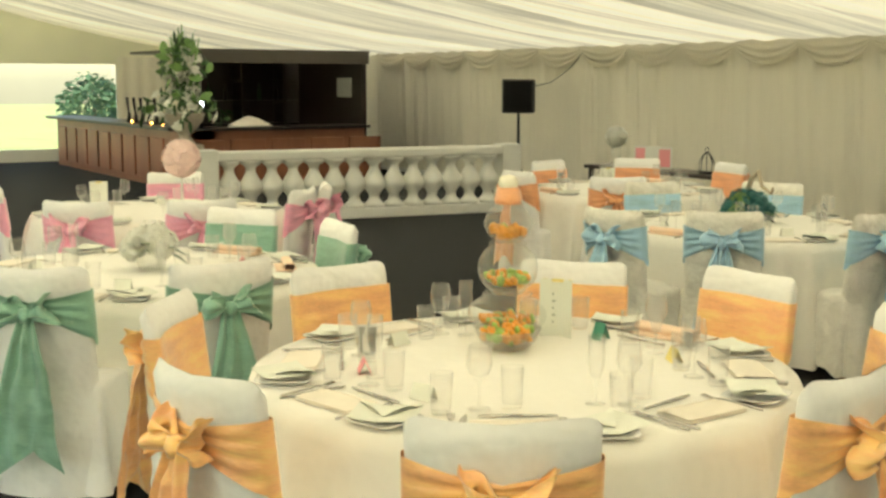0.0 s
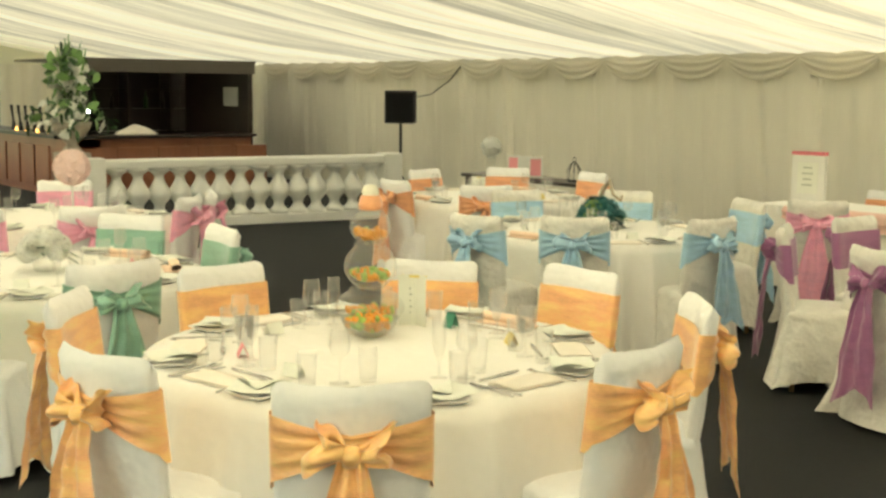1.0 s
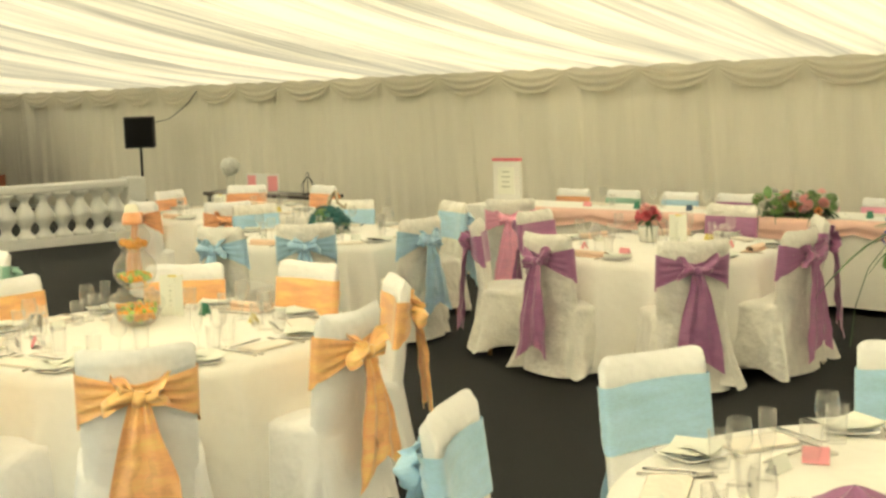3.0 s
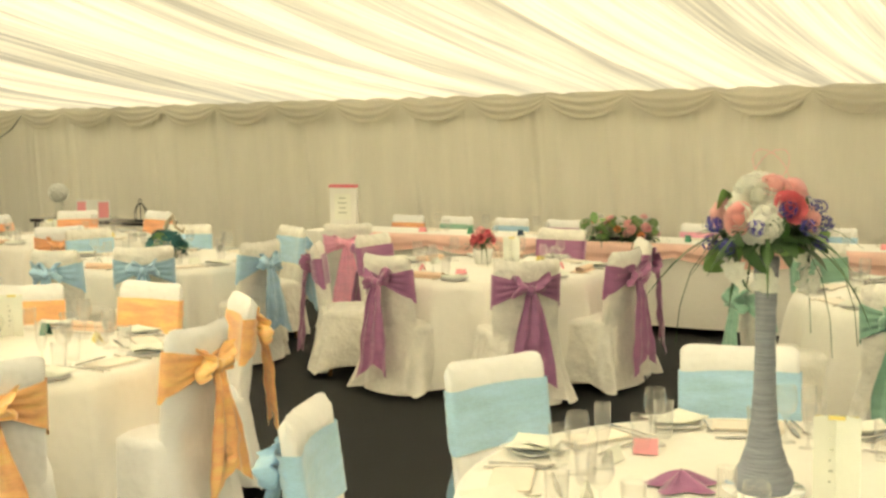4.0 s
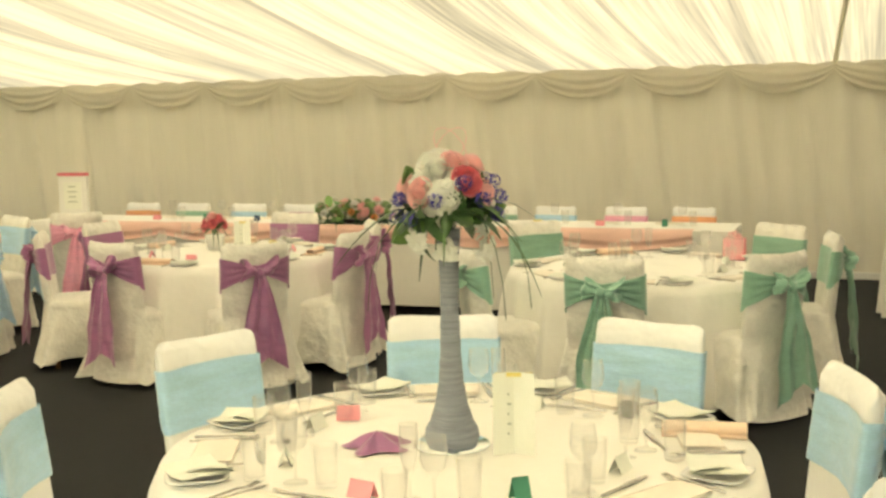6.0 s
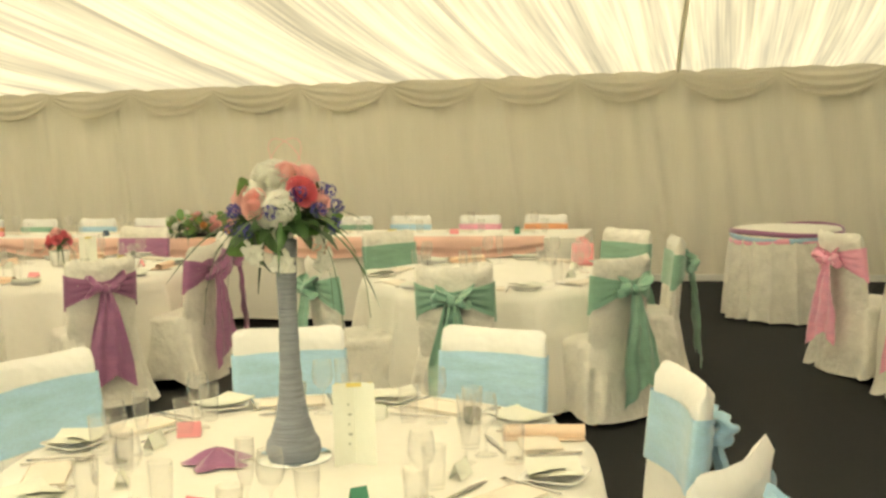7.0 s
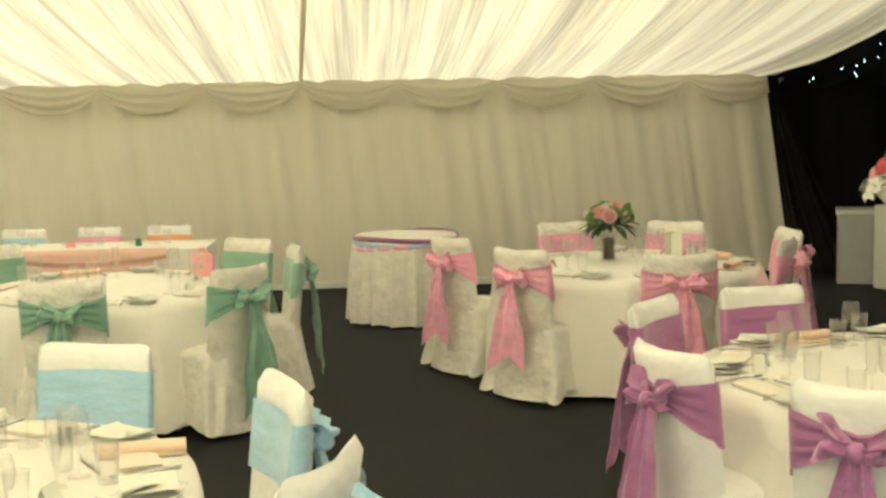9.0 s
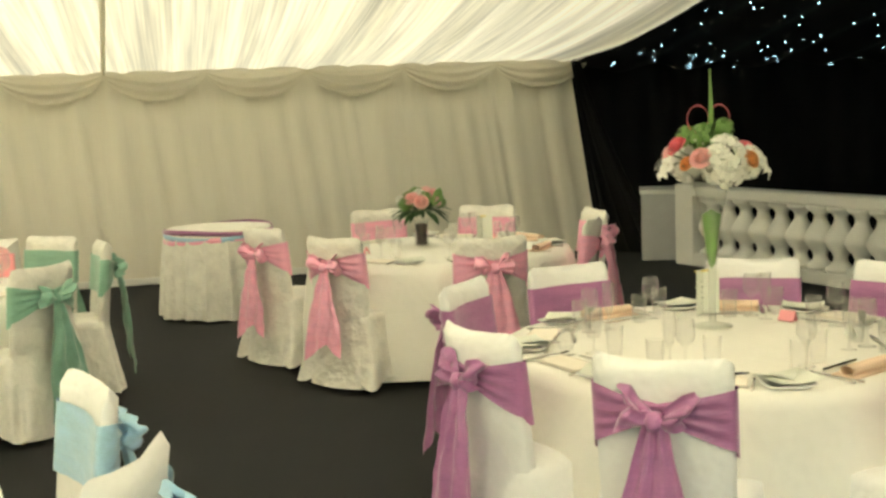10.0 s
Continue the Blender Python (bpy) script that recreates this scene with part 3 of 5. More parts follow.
def plate_bm():
    def fn(u, v):
        a = u * math.tau
        c, s = math.cos(a), math.sin(a)
        k = [0.001, 0.055, 0.065, 0.085, 0.086, 0.06, 0.001][round(v * 6)]
        z = [0.006, 0.006, 0.010, 0.016, 0.013, 0.001, 0.001][round(v * 6)]
        return (math.copysign(abs(c) ** 0.35, c) * k, math.copysign(abs(s) ** 0.35, s) * k, z)
    return sheet(28, 6, fn, True)


def knife_bm():
    bm = sheet(3, 8, lambda u, v: ((v - 0.5) * 0.22, (u - 0.5) * (0.010 if v < 0.45 else 0.018 * (1 - 0.6 * max(0, v - 0.8) / 0.2)), 0.004 + (0.003 if v < 0.45 else 0) * math.sin(u * math.pi)))
    return sheet(3, 8, lambda u, v: ((v - 0.5) * 0.22, (u - 0.5) * (0.010 if v < 0.45 else 0.018 * (1 - 0.6 * max(0, v - 0.8) / 0.2)), 0.0005), bm=bm)


def fork_bm():
    bm = bmesh.new()
    tube([(-0.10, 0, 0.004), (-0.04, 0, 0.006), (0.03, 0, 0.008), (0.05, 0, 0.005)], lambda v: 0.0045 - 0.0015 * v, 6, bm)
    for y in (-0.009, -0.003, 0.003, 0.009):
        tube([(0.048, y * 0.4, 0.005), (0.065, y, 0.004), (0.10, y, 0.009)], 0.0018, 5, bm)
    return bm


def wine_bm():
    return lathe([(0.001, 0.002), (0.034, 0.002), (0.032, 0.005), (0.006, 0.009), (0.004, 0.03), (0.004, 0.075), (0.010, 0.085), (0.030, 0.105), (0.037, 0.13), (0.034, 0.165), (0.030, 0.185), (0.0285, 0.185), (0.0325, 0.164), (0.0355, 0.13), (0.0285, 0.107), (0.001, 0.092)], 18)


def tumbler_bm():
    return lathe([(0.001, 0.003), (0.027, 0.003), (0.029, 0.010), (0.031, 0.06), (0.034, 0.12), (0.032, 0.12), (0.029, 0.06), (0.026, 0.014), (0.001, 0.012)], 18)


def flute_bm():
    return lathe([(0.001, 0.002), (0.030, 0.002), (0.005, 0.008), (0.004, 0.06), (0.014, 0.075), (0.024, 0.12), (0.024, 0.20), (0.0225, 0.20), (0.0225, 0.12), (0.012, 0.08), (0.001, 0.074)], 16)


def tent_bm(w=0.075, h=0.045):
    bm = bmesh.new()
    for s in (-1, 1):
        sheet(2, 2, lambda u, v: ((u - 0.5) * w, s * (1 - v) * h * 0.45, v * h), bm=bm)
        sheet(2, 2, lambda u, v: ((u - 0.5) * w, s * ((1 - v) * h * 0.45 - 0.002), v * h - 0.001), bm=bm)
    return bm


ME = dict(
    napkin=mesh_of("napkin", napkin_bm(2), M_NAPKIN), peach=mesh_of("napkin", roll_bm(), M_PEACH), plate=mesh_of("side_plate", plate_bm(), M_PLATE),
    folded=mesh_of("napkin", envelope_bm(), M_CARD),
    knife=mesh_of("knife", knife_bm(), M_STEEL), fork=mesh_of("fork", fork_bm(), M_STEEL), wine=mesh_of("wine_glass", wine_bm(), M_GLASS),
    tumbler=mesh_of("tumbler", tumbler_bm(), M_GLASS), flute=mesh_of("champagne_flute", flute_bm(), M_GLASS),
    card_p=mesh_of("place_card", tent_bm(), M_CARDP), card_w=mesh_of("place_card", tent_bm(), M_CARD), card_y=mesh_of("place_card", tent_bm(0.07), M_CARDY),
    card_g=mesh_of("place_card", tent_bm(0.045, 0.06), M_CARDG), card_b=mesh_of("place_card", tent_bm(0.05, 0.05), M_CARDB))
TOPZ = 0.7535
rs = random.Random(11)


def lay(cx, cy, n, near, phase, r=TR):
    for k in range(n):
        a = phase + math.tau * k / n + rs.uniform(-0.03, 0.03)
        deg = math.degrees(a) + 90

        def at(rad, tan, turn=0.0, z=0.0):
            return pose(cx + rad * math.cos(a) - tan * math.sin(a), cy + rad * math.sin(a) + tan * math.cos(a), TOPZ + z, 0, 0, deg + turn + rs.uniform(-7, 7))
        pk = rs.random()
        if pk < 0.36:
            put("napkin", ME["peach"], at(r - 0.15, 0.0, 3), "peach linen napkin rolled on the tablecloth", "napkin", "napkins on tables")
        else:
            put("napkin", ME["napkin"], at(r - 0.15, 0.0), "cream linen napkin folded flat on the tablecloth", "napkin", "napkins on tables")
        put("side_plate", ME["plate"], at(r - 0.14, 0.24, 10), "square white china side plate", "plate", "side plates")
        put("napkin", ME["folded"], at(r - 0.145, 0.245, 40, 0.017), "small white napkin folded on a side plate", "napkin", "folded napkins on plates")
        put("fork", ME["fork"], at(r - 0.15, 0.135, 90), "stainless steel fork laid beside a napkin", "cutlery", "forks")
        put("knife", ME["knife"], at(r - 0.16, -0.14, 90), "stainless steel knife laid beside a napkin", "cutlery", "knives")
        if near:
            put("knife", ME["knife"], at(r - 0.28, 0.01, 8), "stainless steel dessert knife above a napkin", "cutlery", "knives")
            put("fork", ME["fork"], at(r - 0.16, -0.165, 92), "stainless steel fork laid beside a napkin", "cutlery", "forks")
        put("wine_glass", ME["wine"], at(r - 0.33, -0.10), "empty clear wine glass", "glass", "wine glasses")
        put("tumbler", ME["tumbler"], at(r - 0.36, -0.01), "empty clear straight tumbler", "glass", "tumblers")
        if near:
            put("tumbler", ME["tumbler"], at(r - 0.27, -0.20), "empty clear straight tumbler", "glass", "tumblers")
        if k % 2:
            put("champagne_flute", ME["flute"], at(r - 0.40, -0.16), "empty clear champagne flute", "glass", "champagne flutes")
        if rs.random() < 0.5:
            continue
        c = rs.choice(["card_p", "card_w", "card_y", "card_g", "card_b", "card_w"] if near else ["card_p", "card_w", "card_y", "card_w"])
        put("place_card", ME[c], at(r - 0.37, 0.12, 10), "folded %s place card" % dict(card_p="pink", card_w="pale cream", card_y="yellow", card_g="dark green", card_b="navy blue")[c], "place card", "place cards")


for _i, (_k, _t) in enumerate(TABLES.items()):
    _c0 = _t["chairs"][0]
    _ph = math.atan2(_c0[1] - _t["c"][1], _c0[0] - _t["c"][0])
    lay(*_t["c"], 8 if _k in ("orange", "vase", "mauve") else 7, _k in ("orange", "vase", "mauve"), _ph)


# ---- flowers ----
def rose_bm(r, seed):
    """A full rose: cups of overlapping petals, the outer ones curling back."""
    bm = bmesh.new()
    for ring, (n, rad, top, back) in enumerate(((6, 1.0, 0.45, 0.25), (6, 0.84, 0.70, 0.15), (5, 0.68, 0.88, 0.08), (5, 0.52, 1.0, 0.03), (4, 0.36, 1.08, 0.0), (3, 0.22, 1.13, 0.0), (3, 0.10, 1.15, 0.0))):
        for k in range(n):
            a0 = math.tau * (k + 0.5 * ring) / n + wob(k, ring, seed) * 0.4

            def fn(u, v):
                a = a0 + (u - 0.5) * 1.5 * math.tau / n
                e = (2 * u - 1) ** 2
                q = rad * r * (0.30 + 0.70 * math.sin(v * math.pi / 2)) + back * r * max(0.0, v - 0.7) * 1.5
                z = r * (top * v * (1 - 0.12 * e * v) - back * max(0.0, v - 0.75) * 1.2)
                return (q * math.cos(a), q * math.sin(a), z + 0.05 * r * wob(u * 3, v * 3, seed + k))
            sheet(4, 4, fn, bm=bm)
    return bm


def lily_bm(r, seed):
    """An open ruffled flower: six petals that join at the throat, edges waved, tips curling back."""
    bm = bmesh.new()
    for k in range(6):
        a0 = math.tau * k / 6 + 0.2 * wob(k, seed, 0)
        size = (1.0, 0.82)[k % 2]

        def fn(u, v):
            w = 0.78 * r * size * math.sin(math.pi * v) ** 0.7 * (u - 0.5)
            q = r * size * v
            wave = 0.10 * r * math.sin(v * 11 + k * 2 + seed) * abs(2 * u - 1)
            z = r * (0.75 * v - 0.85 * v * v * (1 + 0.3 * wob(k, seed, 5))) + abs(u - 0.5) * 0.35 * r * v + wave
            return (q * math.cos(a0) - w * math.sin(a0), q * math.sin(a0) + w * math.cos(a0), z)
        sheet(4, 7, fn, bm=bm)
    bmesh.ops.remove_doubles(bm, verts=bm.verts, dist=0.0006)
    return bm


def puff_bm(r, n, seed):
    bm = bmesh.new()
    rr = random.Random(seed)
    for k in range(n):
        d = Vector((rr.gauss(0, 1), rr.gauss(0, 1), rr.gauss(0, 1))).normalized()
        q = d.to_track_quat("Z", "Y")
        s = r * rr.uniform(0.18, 0.30)
        c = d * r * rr.uniform(0.78, 1.0)
        for j in range(4):
            a = math.tau * j / 4 + rr.random()
            p = [c + q @ Vector((s * x * math.cos(a) - s * y * math.sin(a), s * x * math.sin(a) + s * y * math.cos(a), s * z)) for x, y, z in ((0, 0, 0), (0.6, -0.42, 0.18), (1, 0, 0.25), (0.6, 0.42, 0.18))]
            bm.faces.new([bm.verts.new(v) for v in p])
    return bm


def leaf_bm(l, w, droop=0.4):
    def fn(u, v):
        hw = w * math.sin(math.pi * (0.06 + 0.92 * v)) ** 0.8
        return ((u - 0.5) * 2 * hw, l * v, l * (0.35 * v - droop * v * v) + 0.25 * hw * abs(u - 0.5))
    return sheet(2, 8, fn)


FL = dict(rose_p=mesh_of("rose", rose_bm(0.045, 1), M_PETALP), rose_r=mesh_of("rose", rose_bm(0.043, 2), M_PETALR), rose_w=mesh_of("rose", rose_bm(0.045, 3), M_PETALW),
          rose_o=mesh_of("rose", rose_bm(0.035, 4), M_PETALO), lily_w=mesh_of("lily", lily_bm(0.06, 1), M_PETALW), corn_b=mesh_of("cornflower", puff_bm(0.026, 60, 3), M_PETALB),
          puff_w=mesh_of("hydrangea", puff_bm(0.055, 230, 4), M_PETALW), puff_g=mesh_of("hydrangea", puff_bm(0.05, 110, 6), M_LEAF2), puff_t=mesh_of("blossom", puff_bm(0.05, 110, 7), M_TEAL),
          leaf=mesh_of("leaf", leaf_bm(0.14, 0.022), M_LEAF), long=mesh_of("leaf", leaf_bm(0.26, 0.006, 0.9), M_LEAF), broad=mesh_of("leaf", leaf_bm(0.15, 0.04, 0.2), M_LEAF2))
FNAME = dict(rose_p="rose", rose_r="rose", rose_w="rose", rose_o="rose", lily_w="lily", corn_b="cornflower", puff_w="hydrangea", puff_g="hydrangea", puff_t="blossom", leaf="leaf", long="leaf", broad="leaf")


def aim(p, d, s=1.0, spin=0.0):
    return Matrix.Translation(p) @ Vector(d).to_track_quat("Z", "Y").to_matrix().to_4x4() @ pose(0, 0, 0, 0, 0, spin) @ Matrix.Scale(s, 4)


def bouquet(parent, centre, rx, rz, kinds, n, leaves=14, long=0, seed=0, lo=-0.15, size=1.0):
    rr = random.Random(seed)
    for k in range(n):
        z = lo + (1 - lo) * (k + 0.5) / n
        a = k * 2.39996 + seed
        q = math.sqrt(max(0.0, 1 - z * z))
        d = Vector((q * math.cos(a), q * math.sin(a), z))
        p = Vector(centre) + Vector((d.x * rx, d.y * rx, d.z * rz)) * rr.uniform(0.86, 1.05)
        kind = rr.choice(kinds)
        same_part(FNAME[kind], FL[kind], parent, aim(p, d, size * rr.uniform(0.85, 1.2), rr.random() * 360))
    for k in range(leaves):
        a = k * 2.39996 + 1
        p = Vector(centre) + Vector((0.5 * rx * math.cos(a), 0.5 * rx * math.sin(a), -0.12 * rz * rr.random()))
        same_part("leaf", FL["leaf"], parent, Matrix.Translation(p) @ pose(0, 0, 0, rr.uniform(-35, 30), 0, math.degrees(a) - 90) @ Matrix.Scale(size * rr.uniform(0.8, 1.3), 4))
    for k in range(long):
        a = math.tau * k / max(1, long) + rr.random()
        p = Vector(centre) + Vector((0.4 * rx * math.cos(a), 0.4 * rx * math.sin(a), 0))
        same_part("leaf", FL["long"], parent, Matrix.Translation(p) @ pose(0, 0, 0, rr.uniform(-25, 20), 0, math.degrees(a) - 90) @ Matrix.Scale(size * rr.uniform(0.8, 1.4), 4))


# tall yarn-wrapped vase on the light blue table
vx, vy = -0.725, 3.765
put("round_mirror", mesh_of("round_mirror", lathe([(0.001, 0), (0.112, 0), (0.114, 0.003), (0.112, 0.006), (0.001, 0.006)], 40), M_MIRROR), pose(vx, vy, TOPZ), "round mirror disc under the tall vase", "mirror")
v1 = thing("flower_vase", "tall grey yarn-wrapped vase with pink and white roses", "vase", m=pose(vx, vy, TOPZ + 0.0065))
_pr = [(0.001, 0.0), (0.075, 0.0), (0.082, 0.02), (0.078, 0.045), (0.064, 0.07), (0.048, 0.12), (0.036, 0.19), (0.030, 0.28), (0.027, 0.40), (0.028, 0.50), (0.031, 0.58), (0.036, 0.64), (0.030, 0.64), (0.001, 0.60)]
_fine = []
for (a, b), (c, d) in zip(_pr, _pr[1:]):
    for j in range(5):
        t = j / 5
        _fine.append((a + (c - a) * t + (0.0012 * (j % 2) if 0.02 < b < 0.62 else 0), b + (d - b) * t))
part("vase", lathe(_fine + [_pr[-1]], 28), M_YARN, v1, "grey yarn wound round a slender flared vase")
for _k, (_kind, _az, _el, _q) in enumerate((
        ("rose_p", 248, 14, 0.98), ("puff_w", 285, 12, 0.92), ("lily_w", 287, 34, 0.95), ("rose_r", 322, 30, 1.08), ("rose_p", 352, 14, 0.9), ("lily_w", 215, 45, 0.9), ("rose_p", 305, 66, 1.0),
        ("rose_w", 240, 62, 1.1), ("rose_w", 270, 48, 1.0), ("lily_w", 40, 20, 1.3), ("rose_p", 75, 30, 1.1), ("rose_r", 110, 18, 1.1), ("lily_w", 145, 30, 1.3),
        ("rose_p", 180, 15, 1.1), ("rose_w", 120, 62, 1.1), ("rose_p", 30, 55, 1.0), ("rose_w", 200, 78, 1.0), ("lily_w", 268, 5, 1.1), ("rose_p", 150, 60, 1.0))):
    _a, _e = radians(_az), radians(_el)
    _d = Vector((math.cos(_e) * math.cos(_a), math.cos(_e) * math.sin(_a), math.sin(_e)))
    same_part(FNAME[_kind], FL[_kind], v1, aim(Vector((_d.x * 0.105, _d.y * 0.105, 0.72 + _d.z * 0.105)), _d, _q, _az * 3))
for _k in range(14):
    _a = _k * 2.39996 + 0.6
    _d = Vector((math.cos(_a), math.sin(_a), (-0.25, 0.15, 0.55)[_k % 3])).normalized()
    same_part("cornflower", FL["corn_b"], v1, aim(Vector((_d.x * 0.155, _d.y * 0.155, 0.71 + _d.z * 0.14)), _d, 0.9, 0))
for _k in range(9):
    _a = _k * 2.39996 + 0.2
    _d = Vector((math.cos(_a), math.sin(_a), -0.35)).normalized()
    _rad = 0.10 + 0.05 * (_k % 2)
    same_part("lily", FL["lily_w"], v1, aim(Vector((_d.x * _rad, _d.y * _rad, 0.645 - 0.03 * (_k % 3))), _d, 0.75, _k * 40))
bouquet(v1, (0, 0, 0.69), 0.10, 0.06, ["leaf", "broad", "leaf"], 26, 30, 12, 3, -0.6, 0.9)
for a in (20, 75, 200, 330):
    c, s = math.cos(radians(a)), math.sin(radians(a))
    part("grass_stem", tube([(0.04 * c, 0.04 * s, 0.70), (0.13 * c, 0.13 * s, 0.70), (0.20 * c, 0.20 * s, 0.60), (0.23 * c, 0.23 * s, 0.50), (0.24 * c, 0.24 * s, 0.40)], 0.0012, 5), M_LEAF, v1)
for a in (150, 30):
    c, s = math.cos(radians(a)), math.sin(radians(a))
    part("wire_loop", tube([(c * (0.03 + 0.05 * math.sin(t)) - 0.03 * (1 - math.cos(t)) * c, s * 0.06, 0.82 + 0.055 * (1 - math.cos(t))) for t in [k * 0.35 for k in range(19)]], 0.0013, 5), M_PETALP, v1)


def menu_card(x, y, turn, h=0.24, w=0.060, z=TOPZ, material=M_CARD, label="pale standing menu card with yellow edge"):
    t = thing("menu_card", label, "menu", "menu cards", pose(x, y, z, 0, 0, turn))
    bm = bmesh.new()
    for s in (-1, 1):
        sheet(2, 3, lambda u, v: (s * u * w, 0.035 * u, v * h), bm=bm)
        sheet(2, 3, lambda u, v: (s * u * w, 0.035 * u + 0.0015, v * h), bm=bm)
    part("card", bm, material, t, smooth=False)
    part("top_edge", box(2 * w * 0.9, 0.002, h * 0.05, (0, 0.013, h * 0.97)), M_CARDY, t, "yellow top strip", False)
    for k in range(5):
        part("print_bar", box(w * (0.55 + 0.2 * (k % 2)), 0.0015, 0.006, (w * 0.5, 0.0155, h * (0.25 + 0.12 * k))), M_INK, t, "unreadable grey print", False, Matrix.Translation((0, -0.0035, 0)))


menu_card(-0.525, 3.74, 195)
menu_card(-4.74, 4.47, 215, 0.21)
menu_card(2.92, 5.36, 190, 0.2)
menu_card(-3.80, 8.00, 200)
menu_card(2.72, 8.42, 190, 0.2)
menu_card(-9.0, 8.3, 225, 0.2)
menu_card(-9.6, 4.25, 245, 0.22)
put("napkin", mesh_of("napkin", peak_bm(), SASH["purple"]), pose(-0.93, 3.68, TOPZ, 0, 0, 30), "crumpled purple napkin standing in a soft peak", "napkin")

# stacked glass bowls of sweets on the orange table
def sweets(parent, r, z, h, n, seed, orange=0.65):
    """A loose heap of jelly sweets in a round dish of radius r."""
    rr = random.Random(seed)
    bm = bmesh.new()
    for k in range(n):
        a, q = rr.random() * math.tau, math.sqrt(rr.random()) * r
        m = Matrix.Translation((q * math.cos(a), q * math.sin(a), z + h * rr.random() * (1 - 0.7 * q / r) + 0.25 * q * q / r)) @ pose(0, 0, 0, rr.random() * 90, rr.random() * 90, rr.random() * 180)
        res = bmesh.ops.create_icosphere(bm, subdivisions=1, radius=0.015, matrix=m @ Matrix.Diagonal((1.5, 1, 0.7, 1)))
        mi = 0 if rr.random() < orange else 1
        for f in {f for v in res["verts"] for f in v.link_faces}:
            f.material_index = mi
    tagged(part("sweet_filling", bm, [M_SWEETO, M_SWEETG], parent), "orange and green jelly sweets", kind="stuff")


st = thing("bowl_tower", "tower of stacked glass bowls filled with orange and green sweets", "bowls", m=pose(-4.86, 4.33, TOPZ))


def fish_bowl(r, z, h, seed, orange=0.65):
    pr = [(0.001, 0.004), (r * 0.5, 0.0)] + [(r * math.sin(radians(t)), h * (0.5 - 0.53 * math.cos(radians(t)))) for t in range(36, 145, 9)] + [(r * 0.60, h * 0.97), (r * 0.63, h), (r * 0.60, h * 0.995)]
    o = part("bowl", lathe(pr, 32, at=(0, 0, z)), M_BOWL, st, "clear round glass bowl")
    sweets(o, r * 0.68, z + 0.18 * h, 0.28 * h, int(620 * r), seed, orange)


fish_bowl(0.145, 0.0, 0.150, 3, 0.75)
fish_bowl(0.109, 0.150, 0.185, 5, 0.4)
fish_bowl(0.086, 0.335, 0.140, 8, 0.9)
part("topper", lathe([(0.001, 0.0), (0.048, 0.0), (0.050, 0.02), (0.042, 0.055), (0.030, 0.062)], 20, at=(0, 0, 0.475)), SASH["coral"], st, "orange wrapped topper")
part("candle", lathe([(0.034, 0.0), (0.036, 0.018), (0.026, 0.040), (0.001, 0.046)], 18, at=(0, 0, 0.533)), M_CANDLE, st, "white wax cap")
ds = thing("sweet_dish", "wide clear glass dish heaped with yellow and green sweets", "dish", m=pose(-4.66, 4.19, TOPZ))
part("dish", lathe([(0.001, 0.004), (0.06, 0.004), (0.095, 0.03), (0.116, 0.075), (0.112, 0.075), (0.090, 0.034), (0.055, 0.010), (0.001, 0.010)], 32), M_BOWL, ds, "clear glass dish")
sweets(ds, 0.088, 0.028, 0.06, 80, 2, 0.72)

# other centrepieces
p3 = thing("flower_pot", "white pot of deep pink flowers on the purple table", "flowers", m=pose(-4.20, 8.28, TOPZ))
part("pot", lathe([(0.001, 0), (0.06, 0), (0.075, 0.10), (0.078, 0.11), (0.07, 0.11), (0.001, 0.10)], 20), M_PLATE, p3)
bouquet(p3, (0, 0, 0.16), 0.07, 0.08, ["rose_r", "rose_p", "rose_p"], 12, 14, 6, 8, 0.0, 0.8)
p4 = thing("flower_arrangement", "teal flowers and driftwood arrangement on the turquoise table", "flowers", m=pose(-6.85, 7.66, TOPZ))
part("dish", lathe([(0.001, 0), (0.10, 0), (0.13, 0.04), (0.12, 0.04), (0.001, 0.02)], 20), M_GREYBOX, p4)
bouquet(p4, (0, 0, 0.06), 0.13, 0.12, ["puff_t", "puff_t", "puff_g", "puff_t"], 18, 24, 0, 5, 0.0, 1.1)
part("driftwood", tube([(-0.05, 0, 0.08), (-0.02, 0.05, 0.28), (0.03, 0.06, 0.33), (0.10, 0.02, 0.24), (0.17, 0.03, 0.20), (0.21, 0, 0.24)], lambda v: 0.02 - 0.012 * v, 7), M_TWIG, p4, "pale bent driftwood")
p7 = thing("flower_vase", "glass vase of pink roses and greenery", "vase", m=pose(2.32, 8.55, TOPZ))
part("vase", lathe([(0.001, 0.003), (0.05, 0.003), (0.055, 0.02), (0.042, 0.08), (0.05, 0.16), (0.06, 0.18)], 20), M_BOWL, p7)
part("stems", lathe([(0.001, 0.01), (0.04, 0.012), (0.035, 0.08), (0.042, 0.15), (0.001, 0.16)], 12), M_WOODDARK, p7)
bouquet(p7, (0, 0, 0.25), 0.15, 0.12, ["rose_p", "puff_g", "broad", "rose_w", "puff_g"], 22, 54, 0, 9, 0.25, 0.9)
p8 = thing("flower_vase", "tall clear trumpet vase with white hydrangea and pink roses", "vase", m=pose(2.82, 5.06, TOPZ) @ Matrix.Diagonal((1, 1, 1.12, 1)))
part("vase", lathe([(0.001, 0.003), (0.085, 0.003), (0.08, 0.008), (0.016, 0.02), (0.014, 0.10), (0.018, 0.20), (0.030, 0.32), (0.05, 0.44), (0.075, 0.54), (0.082, 0.56)], 28), M_BOWL, p8, "clear glass trumpet vase")
